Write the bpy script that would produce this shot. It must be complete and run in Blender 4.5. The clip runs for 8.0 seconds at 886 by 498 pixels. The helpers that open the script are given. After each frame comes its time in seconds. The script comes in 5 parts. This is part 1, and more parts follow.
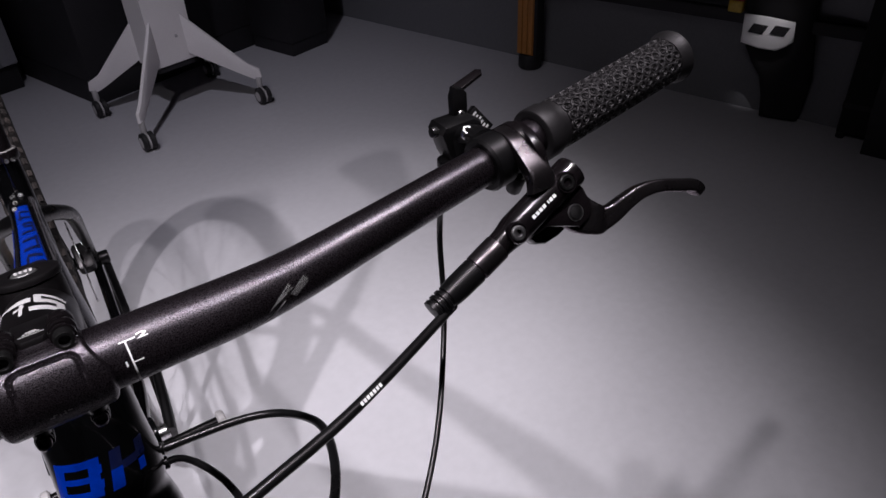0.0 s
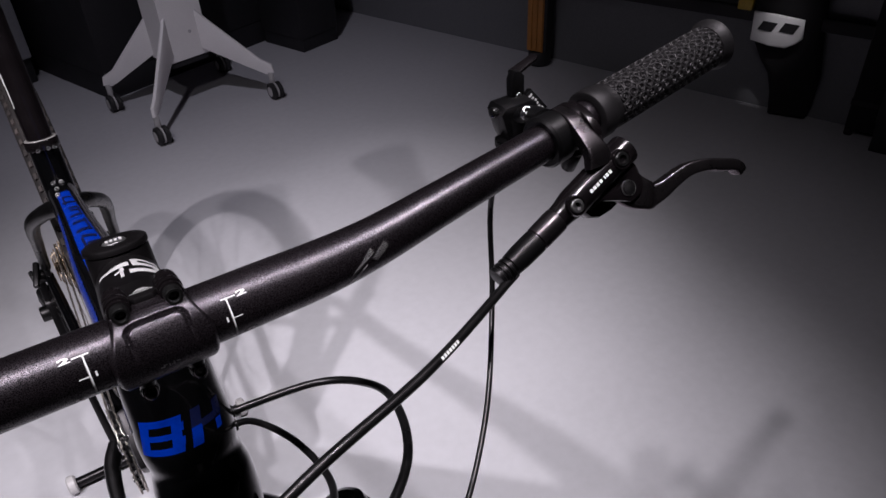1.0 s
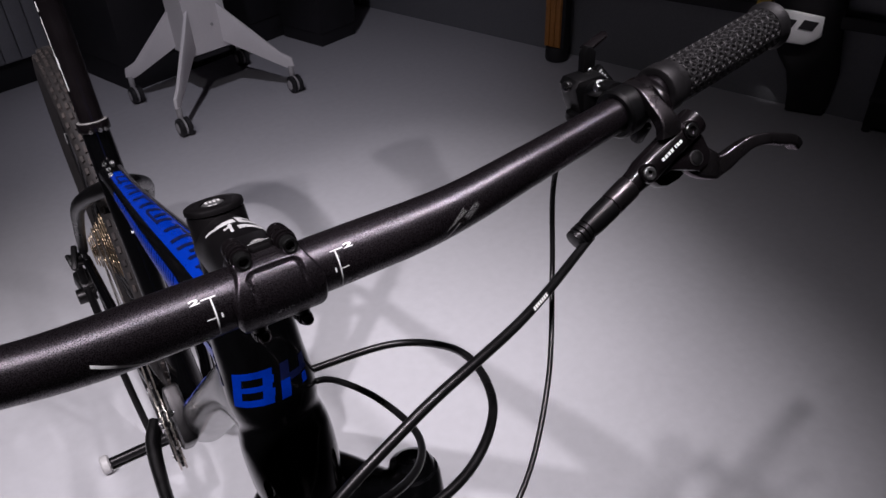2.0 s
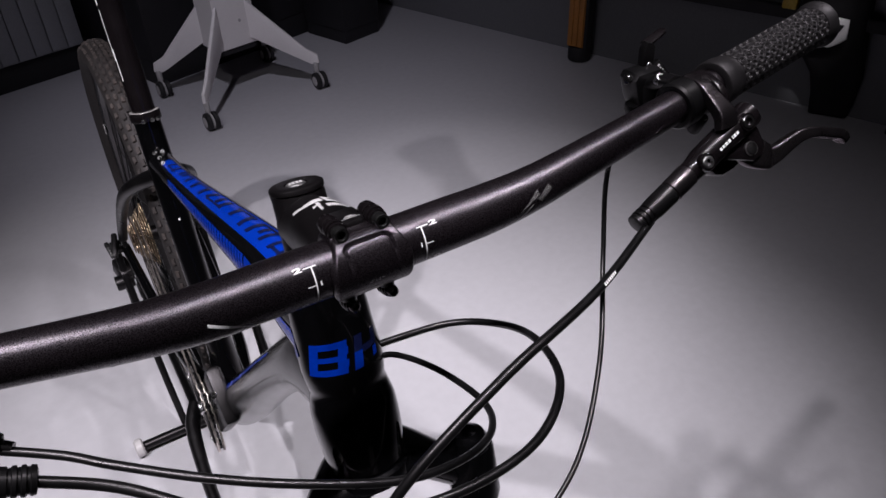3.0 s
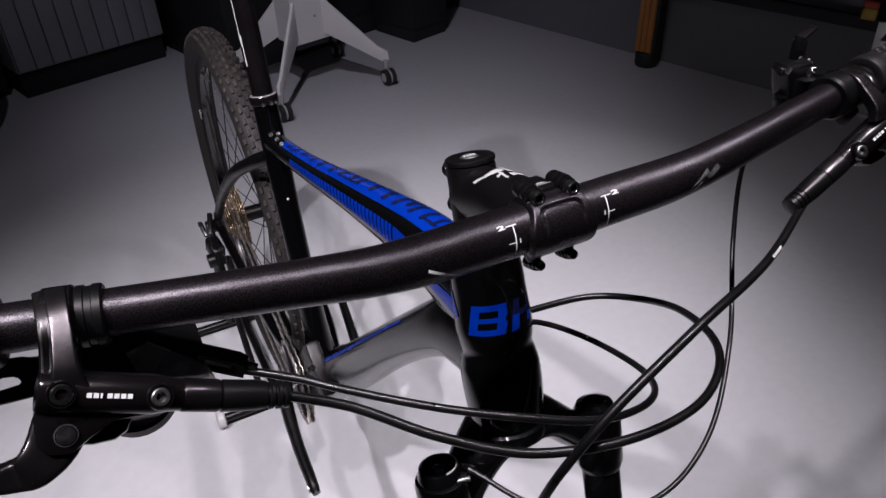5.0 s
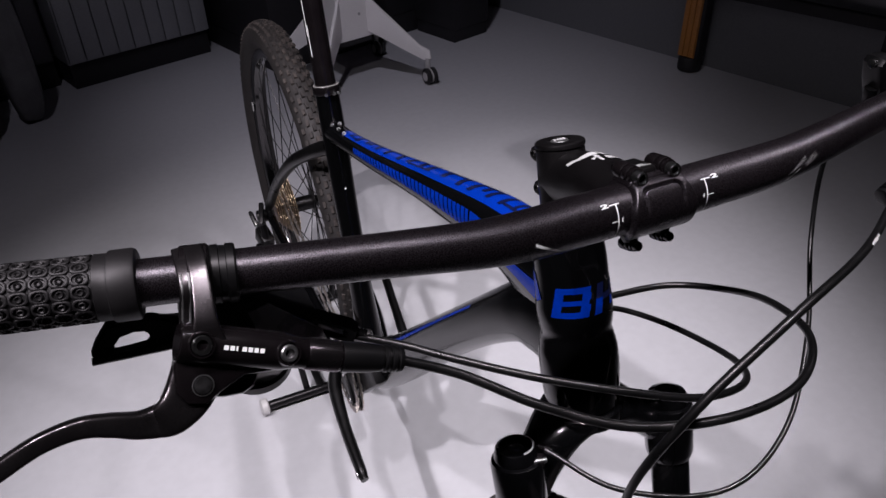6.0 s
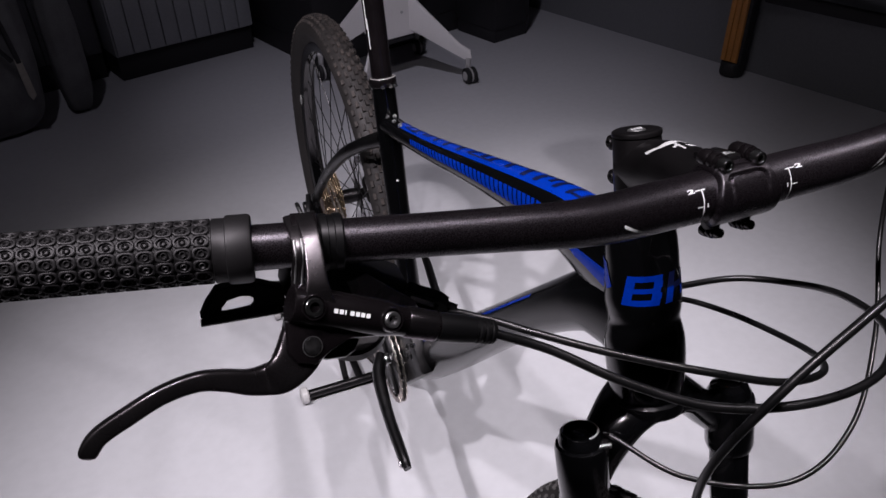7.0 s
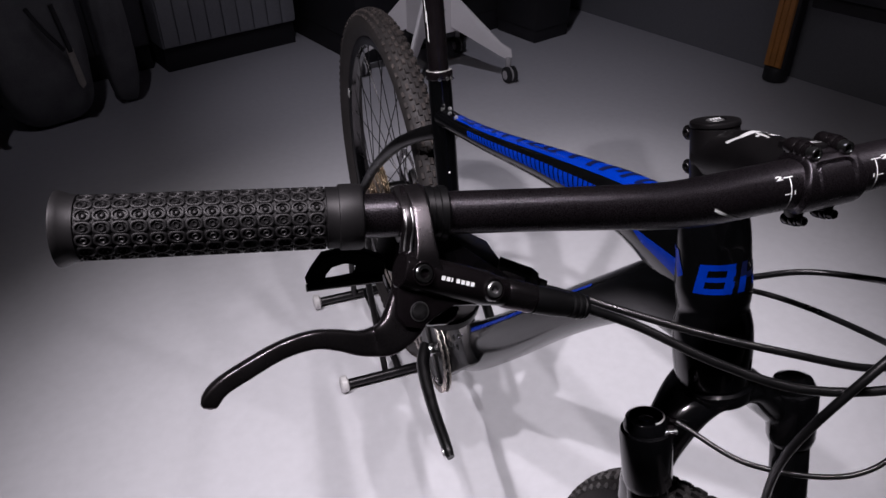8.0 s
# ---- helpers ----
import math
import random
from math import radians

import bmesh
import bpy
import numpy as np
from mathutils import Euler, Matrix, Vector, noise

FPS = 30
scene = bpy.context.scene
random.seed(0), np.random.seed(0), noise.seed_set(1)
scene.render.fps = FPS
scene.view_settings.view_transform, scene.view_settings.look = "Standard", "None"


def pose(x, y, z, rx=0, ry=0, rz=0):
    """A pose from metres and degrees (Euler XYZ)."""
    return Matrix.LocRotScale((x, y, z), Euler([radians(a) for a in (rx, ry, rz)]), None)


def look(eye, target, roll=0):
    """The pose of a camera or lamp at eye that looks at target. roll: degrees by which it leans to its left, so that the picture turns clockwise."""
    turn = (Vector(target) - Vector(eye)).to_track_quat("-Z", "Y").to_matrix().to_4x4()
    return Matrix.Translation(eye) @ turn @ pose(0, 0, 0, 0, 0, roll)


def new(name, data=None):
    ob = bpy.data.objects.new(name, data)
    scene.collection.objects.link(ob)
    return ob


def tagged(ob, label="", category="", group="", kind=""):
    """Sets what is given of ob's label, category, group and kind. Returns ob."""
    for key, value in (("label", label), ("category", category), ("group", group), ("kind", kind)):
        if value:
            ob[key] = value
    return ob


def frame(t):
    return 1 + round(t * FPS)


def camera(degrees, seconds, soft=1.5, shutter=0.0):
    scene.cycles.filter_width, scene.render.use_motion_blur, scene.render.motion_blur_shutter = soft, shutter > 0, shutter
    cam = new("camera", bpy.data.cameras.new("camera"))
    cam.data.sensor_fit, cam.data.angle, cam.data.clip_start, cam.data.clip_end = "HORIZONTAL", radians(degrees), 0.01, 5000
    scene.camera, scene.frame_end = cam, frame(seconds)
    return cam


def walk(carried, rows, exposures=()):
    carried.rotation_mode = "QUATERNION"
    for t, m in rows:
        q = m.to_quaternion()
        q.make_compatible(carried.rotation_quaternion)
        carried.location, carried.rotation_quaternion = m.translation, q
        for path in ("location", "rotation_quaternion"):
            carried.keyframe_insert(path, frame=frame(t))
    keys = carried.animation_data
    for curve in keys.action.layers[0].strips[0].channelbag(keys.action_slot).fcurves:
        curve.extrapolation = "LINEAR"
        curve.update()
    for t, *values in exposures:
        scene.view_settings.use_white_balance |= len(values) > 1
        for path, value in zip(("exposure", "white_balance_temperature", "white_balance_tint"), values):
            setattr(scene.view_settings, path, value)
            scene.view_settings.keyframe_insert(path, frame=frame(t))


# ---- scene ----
# ---- camera ----
cam = camera(63.04, 8.0)
PATH = [
    (0, (0.0251, -0.2619, 1.1758), (0.4590, 0.4261, 0.5941), -2.88),
    (0.5, (0.0067, -0.2632, 1.1772), (0.4399, 0.4245, 0.5946), -2.78),
    (1, (-0.0192, -0.2671, 1.1797), (0.4125, 0.4208, 0.5963), -2.68),
    (1.5, (-0.0474, -0.2673, 1.1768), (0.3812, 0.4216, 0.5924), -2.57),
    (3, (-0.1164, -0.2749, 1.1861), (0.2935, 0.4248, 0.6010), -2.19),
    (3.5, (-0.1400, -0.2746, 1.1885), (0.2604, 0.4314, 0.6043), -2.06),
    (4, (-0.1614, -0.2739, 1.1927), (0.2274, 0.4386, 0.6086), -2.00),
    (4.5, (-0.1842, -0.2739, 1.1935), (0.1929, 0.4462, 0.6110), -1.87),
    (6, (-0.2541, -0.2680, 1.1858), (0.0788, 0.4782, 0.6093), -1.47),
    (6.5, (-0.2726, -0.2678, 1.1837), (0.0441, 0.4867, 0.6088), -1.29),
    (7, (-0.2920, -0.2694, 1.1821), (0.0079, 0.4927, 0.6082), -1.19),
    (7.5, (-0.3131, -0.2720, 1.1811), (-0.0288, 0.4964, 0.6078), -0.98),
    (8, (-0.3326, -0.2733, 1.1787), (-0.0659, 0.5018, 0.6060), -0.81),
]
walk(cam, [(t, look(eye, target, roll)) for t, eye, target, roll in PATH])

# ---- world and lights ----
world = bpy.data.worlds.new("studio_dark")
scene.world = world
world.use_nodes = True
world.node_tree.nodes["Background"].inputs[0].default_value = (0.55, 0.58, 0.7, 1)
world.node_tree.nodes["Background"].inputs[1].default_value = 0.025


def spot(name, eye, target, watts, angle, size, colour=(1.0, 0.960, 1.008), blend=0.6):
    d = bpy.data.lights.new(name, "SPOT")
    d.energy, d.spot_size, d.spot_blend, d.shadow_soft_size, d.color = watts, radians(angle), blend, size, colour
    ob = new(name, d)
    ob.matrix_world = look(eye, target)
    return ob


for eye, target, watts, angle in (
    ((-1.38, -0.22, 2.62), (-0.03, 0.80, 0), 258, 45.4),
    ((-0.12, -0.28, 2.62), (0.0, 0.55, 0), 84, 42),
    ((0.55, -0.27, 2.62), (0.33, 0.52, 0), 116, 49),
    # fill spot added to even the floor light; no shadow places it
    ((0.83, 0.88, 2.62), (0.84, 1.16, 0), 60, 35),
    ((-0.73, -0.24, 2.62), (0.18, 0.71, 0), 97, 67),
    # fill spot added to brighten the pedestal
    ((-0.1, 0.9, 2.62), (0.68, 2.24, 0.3), 64, 51),
    ((1.22, -0.22, 2.62), (0.22, 0.66, 0), 58, 44),
    # dim fill spot added to lift the bags at the back left
    ((-0.7, 1.3, 2.62), (-0.85, 2.85, 0.5), 13, 56),
    # narrow spot added to brighten the kit bag's white band
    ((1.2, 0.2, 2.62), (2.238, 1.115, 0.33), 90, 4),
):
    # unseen lamps; those aimed far back are tinted for bluish ambient light
    spot("unseen_spot", eye, target, watts, angle, 0.03, (0.93, 0.915, 1.06) if target[1] > 2 else (1.0, 0.960, 1.008), 1.0)

# ---- materials ----


def material(name, colour, rough=0.5, metal=0.0, vary=0.25, scale=6.0, fine=120.0, bump=0.1, dist=0.0005, coat=0.0, rvary=0.12, spec=0.5, coord="Object", flake=0.0, tint=(1.0, 0.93, 0.98)):
    m = bpy.data.materials.new(name)
    m.use_nodes = True
    nt = m.node_tree
    b = nt.nodes["Principled BSDF"]
    b.inputs["Metallic"].default_value = metal
    b.inputs["Coat Weight"].default_value = coat
    b.inputs["Coat Roughness"].default_value = 0.06
    b.inputs["Specular IOR Level"].default_value = spec
    b.inputs["Specular Tint"].default_value = (*tint, 1)
    tc = nt.nodes.new("ShaderNodeTexCoord")
    big, small = nt.nodes.new("ShaderNodeTexNoise"), nt.nodes.new("ShaderNodeTexNoise")
    big.inputs["Scale"].default_value, big.inputs["Detail"].default_value = scale, 5
    small.inputs["Scale"].default_value, small.inputs["Detail"].default_value = fine, 3
    for n in (big, small):
        nt.links.new(tc.outputs[coord], n.inputs["Vector"])
    mix = nt.nodes.new("ShaderNodeMath")
    mix.operation = "ADD"
    nt.links.new(big.outputs["Fac"], mix.inputs[0])
    nt.links.new(small.outputs["Fac"], mix.inputs[1])
    ramp = nt.nodes.new("ShaderNodeMapRange")
    ramp.inputs["From Min"].default_value, ramp.inputs["From Max"].default_value = 0.6, 1.4
    ramp.inputs["To Min"].default_value, ramp.inputs["To Max"].default_value = 1 - vary, 1 + vary
    nt.links.new(mix.outputs[0], ramp.inputs["Value"])
    mul = nt.nodes.new("ShaderNodeVectorMath")
    mul.operation = "SCALE"
    mul.inputs[0].default_value = colour
    nt.links.new(ramp.outputs[0], mul.inputs["Scale"])
    nt.links.new(mul.outputs[0], b.inputs["Base Color"])
    rr = nt.nodes.new("ShaderNodeMapRange")
    rr.inputs["From Min"].default_value, rr.inputs["From Max"].default_value = 0.3, 0.7
    rr.inputs["To Min"].default_value, rr.inputs["To Max"].default_value = max(0.02, rough - rvary * 0.5), min(1, rough + rvary * 0.5)
    nt.links.new(big.outputs["Fac"], rr.inputs["Value"])
    nt.links.new(rr.outputs[0], b.inputs["Roughness"])
    if flake:
        b.inputs["IOR"].default_value = 1.5
        fl = nt.nodes.new("ShaderNodeMapRange")
        fl.inputs["From Min"].default_value, fl.inputs["From Max"].default_value = 0.38, 0.62
        fl.inputs["To Min"].default_value, fl.inputs["To Max"].default_value = max(0.0, spec - flake), spec + flake
        nt.links.new(small.outputs["Fac"], fl.inputs["Value"])
        nt.links.new(fl.outputs[0], b.inputs["Specular IOR Level"])
    if bump:
        bp = nt.nodes.new("ShaderNodeBump")
        bp.inputs["Strength"].default_value, bp.inputs["Distance"].default_value = bump, dist
        nt.links.new(small.outputs["Fac"], bp.inputs["Height"])
        nt.links.new(bp.outputs[0], b.inputs["Normal"])
    return m


M_FLOOR = material("floor_resin_grey", (0.462, 0.448, 0.482), 0.5, vary=0.06, scale=1.3, fine=40, bump=0.04, dist=0.001, rvary=0.12)
M_WALL = material("wall_paint_grey", (0.17, 0.17, 0.185), 0.8, vary=0.08, scale=2, fine=90, bump=0.1, dist=0.001)
M_CEIL = material("ceiling_dark", (0.16, 0.16, 0.17), 0.9)
M_BLACKWALL = material("black_panel", (0.012, 0.012, 0.014), 0.7)
M_PANEL = material("counter_panel_grey", (0.25, 0.25, 0.27), 0.6, vary=0.12, scale=3)
M_BOARD = material("dark_stained_board", (0.055, 0.054, 0.06), 0.6, vary=0.2, scale=4, fine=120, bump=0.2, dist=0.0006)
M_BAR = material("anodised_black_sparkle", (0.0036, 0.0027, 0.0033), 0.32, 0.0, vary=0.6, scale=9, fine=2300, bump=0.45, dist=0.00013, rvary=0.05, spec=0.58, flake=0.62, tint=(0.98, 0.87, 1.0))
M_STEM = material("anodised_black_satin", (0.0028, 0.0024, 0.0027), 0.36, 0.0, vary=0.4, scale=30, fine=3200, bump=0.25, dist=0.00006, rvary=0.08, spec=0.32)
M_LEVER = material("polished_black_alloy", (0.062, 0.054, 0.059), 0.28, 0.95, vary=0.2, scale=40, fine=900, bump=0.03, dist=0.0001)
M_LEVERBODY = material("gloss_black_alloy", (0.0040, 0.0031, 0.0036), 0.21, 0.0, vary=0.25, scale=40, fine=900, bump=0.03, dist=0.0001)
M_PLASTIC = material("black_plastic", (0.0028, 0.0027, 0.0030), 0.36, vary=0.3, scale=60, fine=1500, bump=0.12, dist=0.0001, spec=0.26)
M_RUBBER = material("grip_rubber", (0.0062, 0.0056, 0.0062), 0.52, vary=0.3, scale=40, fine=1800, bump=0.25, dist=0.0002, spec=0.30)
M_HOSE = material("hose_black", (0.0035, 0.0034, 0.0037), 0.32, vary=0.3, scale=60, fine=900, bump=0.08, dist=0.0001)
M_FRAME = material("gloss_black_paint", (0.0016, 0.0016, 0.0019), 0.13, vary=0.2, scale=15, fine=300, bump=0.0, coat=0.2, rvary=0.06)
# shifter cover's grey is raised to stand in for reflected floor light
M_COVER = material("cover_grey_reflected_light", (0.24, 0.23, 0.24), 0.3, vary=0.2, scale=60, fine=900, bump=0.05, dist=0.0001, spec=0.7)
# copy of M_FRAME with reflections cut so the down tube looks darker
M_TUBE = material("frame_paint_low_sheen", (0.0016, 0.0016, 0.0019), 0.15, vary=0.2, scale=15, fine=300, bump=0.0, rvary=0.06, spec=0.24)
M_STAY = material("satin_black_paint", (0.0022, 0.0021, 0.0023), 0.3, vary=0.2, scale=15, fine=300, bump=0.0, spec=0.3)
M_BLUE = material("blue_gloss_paint", (0.0, 0.018, 0.225), 0.26, vary=0.15, scale=15, fine=300, bump=0.0, coat=0.0, spec=0.3)
M_STEMPRINT = material("pale_print", (0.4, 0.39, 0.4), 0.5, vary=0.1, scale=100, fine=900, bump=0)
M_DECAL = material("white_print", (0.72, 0.71, 0.72), 0.5, vary=0.1, scale=100, fine=900, bump=0)
M_GREYDECAL = material("silver_print", (0.42, 0.41, 0.42), 0.4, 0.2, vary=0.2, scale=100, fine=900, bump=0)
M_BADGE = material("grey_badge", (0.10, 0.098, 0.10), 0.35, 0.6, vary=0.3, scale=200, fine=2000, bump=0)
M_DARKDECAL = material("dark_print", (0.003, 0.005, 0.028), 0.3, vary=0.2, scale=100, fine=900, bump=0)
M_BOLT = material("black_steel_bolt", (0.10, 0.097, 0.10), 0.26, 0.95, vary=0.3, scale=200, fine=2500, bump=0.05, dist=0.0001)
M_PINDARK = material("dark_polished_steel", (0.10, 0.095, 0.10), 0.34, 1.0, vary=0.3, scale=200, fine=2500, bump=0.05, dist=0.0001)
M_BLACKBOLT = material("black_oxide_bolt", (0.10, 0.097, 0.10), 0.2, 0.95, vary=0.3, scale=200, fine=2500, bump=0.05, dist=0.0001)
M_PINSTEEL = material("grey_steel", (0.30, 0.29, 0.30), 0.38, 1.0, vary=0.3, scale=200, fine=2500, bump=0.05, dist=0.0001)
M_STEEL = material("bright_steel", (0.55, 0.54, 0.55), 0.28, 1.0, vary=0.2, scale=80, fine=900, bump=0.05, dist=0.0001)
M_CHAIN = material("chain_steel", (0.42, 0.38, 0.35), 0.36, 0.95, vary=0.35, scale=60, fine=500, bump=0.1, dist=0.0003)
# the steel's golden tint is a warm reflection put into its colour
M_CASS = material("cassette_steel_warm_reflection", (0.28, 0.21, 0.145), 0.44, 0.9, vary=0.35, scale=60, fine=500, bump=0.1, dist=0.0003)
M_TREAD = material("dusty_tread_rubber", (0.020, 0.0155, 0.0140), 0.8, vary=0.7, scale=30, fine=300, bump=0.4, dist=0.001)
M_COLLAR = material("dull_grey_edge", (0.16, 0.15, 0.15), 0.5, vary=0.3, scale=80, fine=600)
M_TYRE = material("tyre_rubber", (0.0085, 0.0072, 0.0068), 0.7, vary=0.6, scale=14, fine=240, bump=0.4, dist=0.001)
M_WHITE = material("white_powder_coat", (0.80, 0.76, 0.77), 0.5, vary=0.06, scale=8, fine=260, bump=0.05, dist=0.0004)
M_GREYPLASTIC = material("grey_plastic", (0.42, 0.40, 0.41), 0.45, vary=0.1, scale=40, fine=400)
M_WHEELBLACK = material("castor_rubber", (0.012, 0.012, 0.013), 0.6)
M_ORANGE = material("orange_stained_wood", (0.42, 0.17, 0.035), 0.5, vary=0.25, scale=12, fine=160, bump=0.15, dist=0.0006)
M_BAGFABRIC = material("black_bag_cloth", (0.006, 0.006, 0.007), 0.9, vary=0.4, scale=12, fine=500, bump=0.4, dist=0.001)
M_FABRIC = material("dark_fabric", (0.12, 0.118, 0.125), 0.9, vary=0.4, scale=12, fine=500, bump=0.4, dist=0.001)
M_STRAP = material("pale_strap", (0.30, 0.27, 0.25), 0.8, vary=0.2, scale=60, fine=700, bump=0.3)
M_WHITECLOTH = material("white_cloth", (0.84, 0.82, 0.83), 0.8, vary=0.08, scale=20, fine=500, bump=0.3)
M_RED = material("red_plastic", (0.45, 0.03, 0.02), 0.45)
M_YELLOW = material("yellow_plastic", (0.55, 0.36, 0.03), 0.45)

# each tread block a little different in its dust
nt_ = M_TREAD.node_tree
isl, spread, mult = nt_.nodes.new("ShaderNodeNewGeometry"), nt_.nodes.new("ShaderNodeMapRange"), nt_.nodes.new("ShaderNodeVectorMath")
spread.inputs["To Min"].default_value, spread.inputs["To Max"].default_value = 0.35, 1.7
mult.operation = "SCALE"
base_in = nt_.nodes["Principled BSDF"].inputs["Base Color"]
nt_.links.new(isl.outputs["Random Per Island"], spread.inputs["Value"])
nt_.links.new(base_in.links[0].from_socket, mult.inputs[0])
nt_.links.new(spread.outputs[0], mult.inputs["Scale"])
nt_.links.new(mult.outputs[0], base_in)

# ---- mesh helpers ----
V = Vector


def crom(points, n):
    """n points on a smooth curve through the given ones."""
    P = [np.array(p, float) for p in points]
    P = [2 * P[0] - P[1], *P, 2 * P[-1] - P[-2]]
    out = []
    for u in np.linspace(0, len(points) - 1, n):
        i = min(int(u), len(points) - 2)
        f = u - i
        a, b, c, d = P[i : i + 4]
        out.append(0.5 * (2 * b + (c - a) * f + (2 * a - 5 * b + 4 * c - d) * f * f + (3 * b - a - 3 * c + d) * f**3))
    return out


def part(name, bm, mat, parent=None, label="", sharp=35, smooth=True):
    bmesh.ops.recalc_face_normals(bm, faces=bm.faces)
    me = bpy.data.meshes.new(name)
    bm.to_mesh(me)
    bm.free()
    me.materials.append(mat)
    if smooth:
        for p in me.polygons:
            p.use_smooth = True
        me.set_sharp_from_angle(angle=radians(sharp))
    ob = new(name, me)
    if parent is not None:
        ob.parent = parent
        if parent.type == "EMPTY":
            ob.matrix_parent_inverse = parent.matrix_basis.inverted()
    if label:
        ob["label"] = label
    return ob


def thing(name, at, label, category, group=""):
    ob = new(name)
    ob.empty_display_size = 0.05
    ob.matrix_basis = Matrix.Translation(at)
    return tagged(ob, label, category, group)


class Tube:
    """A tube along a smooth line with a changing oval section; angle 0 points along 'front', 90 along 'up'."""

    def __init__(self, points, radii, front=(0, -1, 0), n=40, square=1.0):
        self.square = square
        self.c = [V(p) for p in crom(points, n)]
        r = [(q, q) if not hasattr(q, "__len__") else q for q in radii]
        self.r = crom([(a, b, 0) for a, b in r], n) if len(r) == len(points) else None
        self.n, self.front = n, V(front)

    def at(self, s):
        u = min(max(s, 0), 1) * (self.n - 1)
        i = min(int(u), self.n - 2)
        f = u - i
        c = self.c[i].lerp(self.c[i + 1], f)
        a, b = self.c[max(i - 1, 0)], self.c[min(i + 2, self.n - 1)]
        t = (b - a).normalized()
        fr = (self.front - self.front.dot(t) * t).normalized()
        up = fr.cross(t).normalized()
        r = self.r[i] * (1 - f) + self.r[i + 1] * f
        return c, t, fr, up, r[0], r[1]

    def pt(self, s, ang, off=0.0):
        c, t, fr, up, rf, ru = self.at(s)
        a = radians(ang)
        ca, sa = math.cos(a), math.sin(a)
        if self.square != 1.0:
            ca, sa = math.copysign(abs(ca) ** self.square, ca), math.copysign(abs(sa) ** self.square, sa)
        return c + fr * ((rf + off) * ca) + up * ((ru + off) * sa)

    def mesh(self, rings=60, segs=28, s0=0.0, s1=1.0, off=0.0, caps=True, bm=None):
        bm = bm or bmesh.new()
        rows = []
        for k in range(rings):
            s = s0 + (s1 - s0) * k / (rings - 1)
            rows.append([bm.verts.new(self.pt(s, 360 * j / segs, off)) for j in range(segs)])
        for a, b in zip(rows, rows[1:]):
            for j in range(segs):
                bm.faces.new((a[j], a[(j + 1) % segs], b[(j + 1) % segs], b[j]))
        if caps:
            bm.faces.new(rows[0])
            bm.faces.new(rows[-1])
        return bm

    def patch(self, corners, off=0.0003, nu=10, nv=6, bm=None, thick=0.0003):
        """A patch from four (s, angle) corners, in order round it, lying on the tube with a thin edge."""
        bm = bm or bmesh.new()
        (a, b, c, d) = [np.array(q, float) for q in corners]
        for o in (off,):
            g = [[None] * (nv + 1) for _ in range(nu + 1)]
            for i in range(nu + 1):
                for j in range(nv + 1):
                    u, v = i / nu, j / nv
                    q = (a * (1 - u) + b * u) * (1 - v) + (d * (1 - u) + c * u) * v
                    g[i][j] = bm.verts.new(self.pt(q[0], q[1], o))
            for i in range(nu):
                for j in range(nv):
                    bm.faces.new((g[i][j], g[i + 1][j], g[i + 1][j + 1], g[i][j + 1]))
        return bm


def cyl(a, b, r, r2=None, segs=20, bm=None, bevel=0.0):
    """A round bar from a to b with softened ends."""
    a, b = V(a), V(b)
    r2 = r if r2 is None else r2
    L = (b - a).length
    e = min(bevel if bevel else min(r, r2) * 0.18, L * 0.3)
    return lathe([(0, 0), (0, r - e), (e * 0.3, r - e * 0.3), (e, r), (L - e, r2), (L - e * 0.3, r2 - e * 0.3), (L, r2 - e), (L, 0)], a, b - a, segs, bm)


def lathe(profile, origin, axis, segs=28, bm=None, arc=360.0, start=(0, 0, 1)):
    bm = bm or bmesh.new()
    t = V(axis).normalized()
    ref = V(start)
    if abs(t.dot(ref)) > 0.97:
        ref = V((1, 0, 0))
    e1 = (ref - ref.dot(t) * t).normalized()
    e2 = t.cross(e1)
    o = V(origin)
    closed = arc >= 359.9
    cols = segs if closed else segs + 1
    rows = []
    for s, r in profile:
        if r < 1e-7:
            rows.append([bm.verts.new(o + t * s)])
        else:
            rows.append([bm.verts.new(o + t * s + (e1 * math.cos(radians(arc) * j / segs) + e2 * math.sin(radians(arc) * j / segs)) * r) for j in range(cols)])
    for a, b in zip(rows, rows[1:]):
        for j in range(segs):
            k = (j + 1) % cols
            if len(a) == 1 and len(b) == 1:
                continue
            if len(a) == 1:
                bm.faces.new((a[0], b[k], b[j]))
            elif len(b) == 1:
                bm.faces.new((a[j], a[k], b[0]))
            else:
                bm.faces.new((a[j], a[k], b[k], b[j]))
    return bm


def box(centre, size, rot=None, bevel=0.1, bm=None, taper=(1, 1)):
    """A block with bevelled edges; taper narrows its top."""
    own = bmesh.new()
    bmesh.ops.create_cube(own, size=1)
    for v in own.verts:
        k = taper if v.co.z > 0 else (1, 1)
        v.co = V((v.co.x * size[0] * k[0], v.co.y * size[1] * k[1], v.co.z * size[2]))
    if bevel:
        bmesh.ops.bevel(own, geom=own.edges[:], offset=min(size) * bevel, segments=2, affect="EDGES", profile=0.5)
    m = Matrix.Translation(centre) @ (rot.to_4x4() if rot is not None else Matrix())
    bmesh.ops.transform(own, matrix=m, verts=own.verts)
    if bm is None:
        return own
    return merge(bm, own)


def merge(bm, own):
    me = bpy.data.meshes.new("t")
    own.to_mesh(me)
    own.free()
    bm.from_mesh(me)
    bpy.data.meshes.remove(me)
    return bm


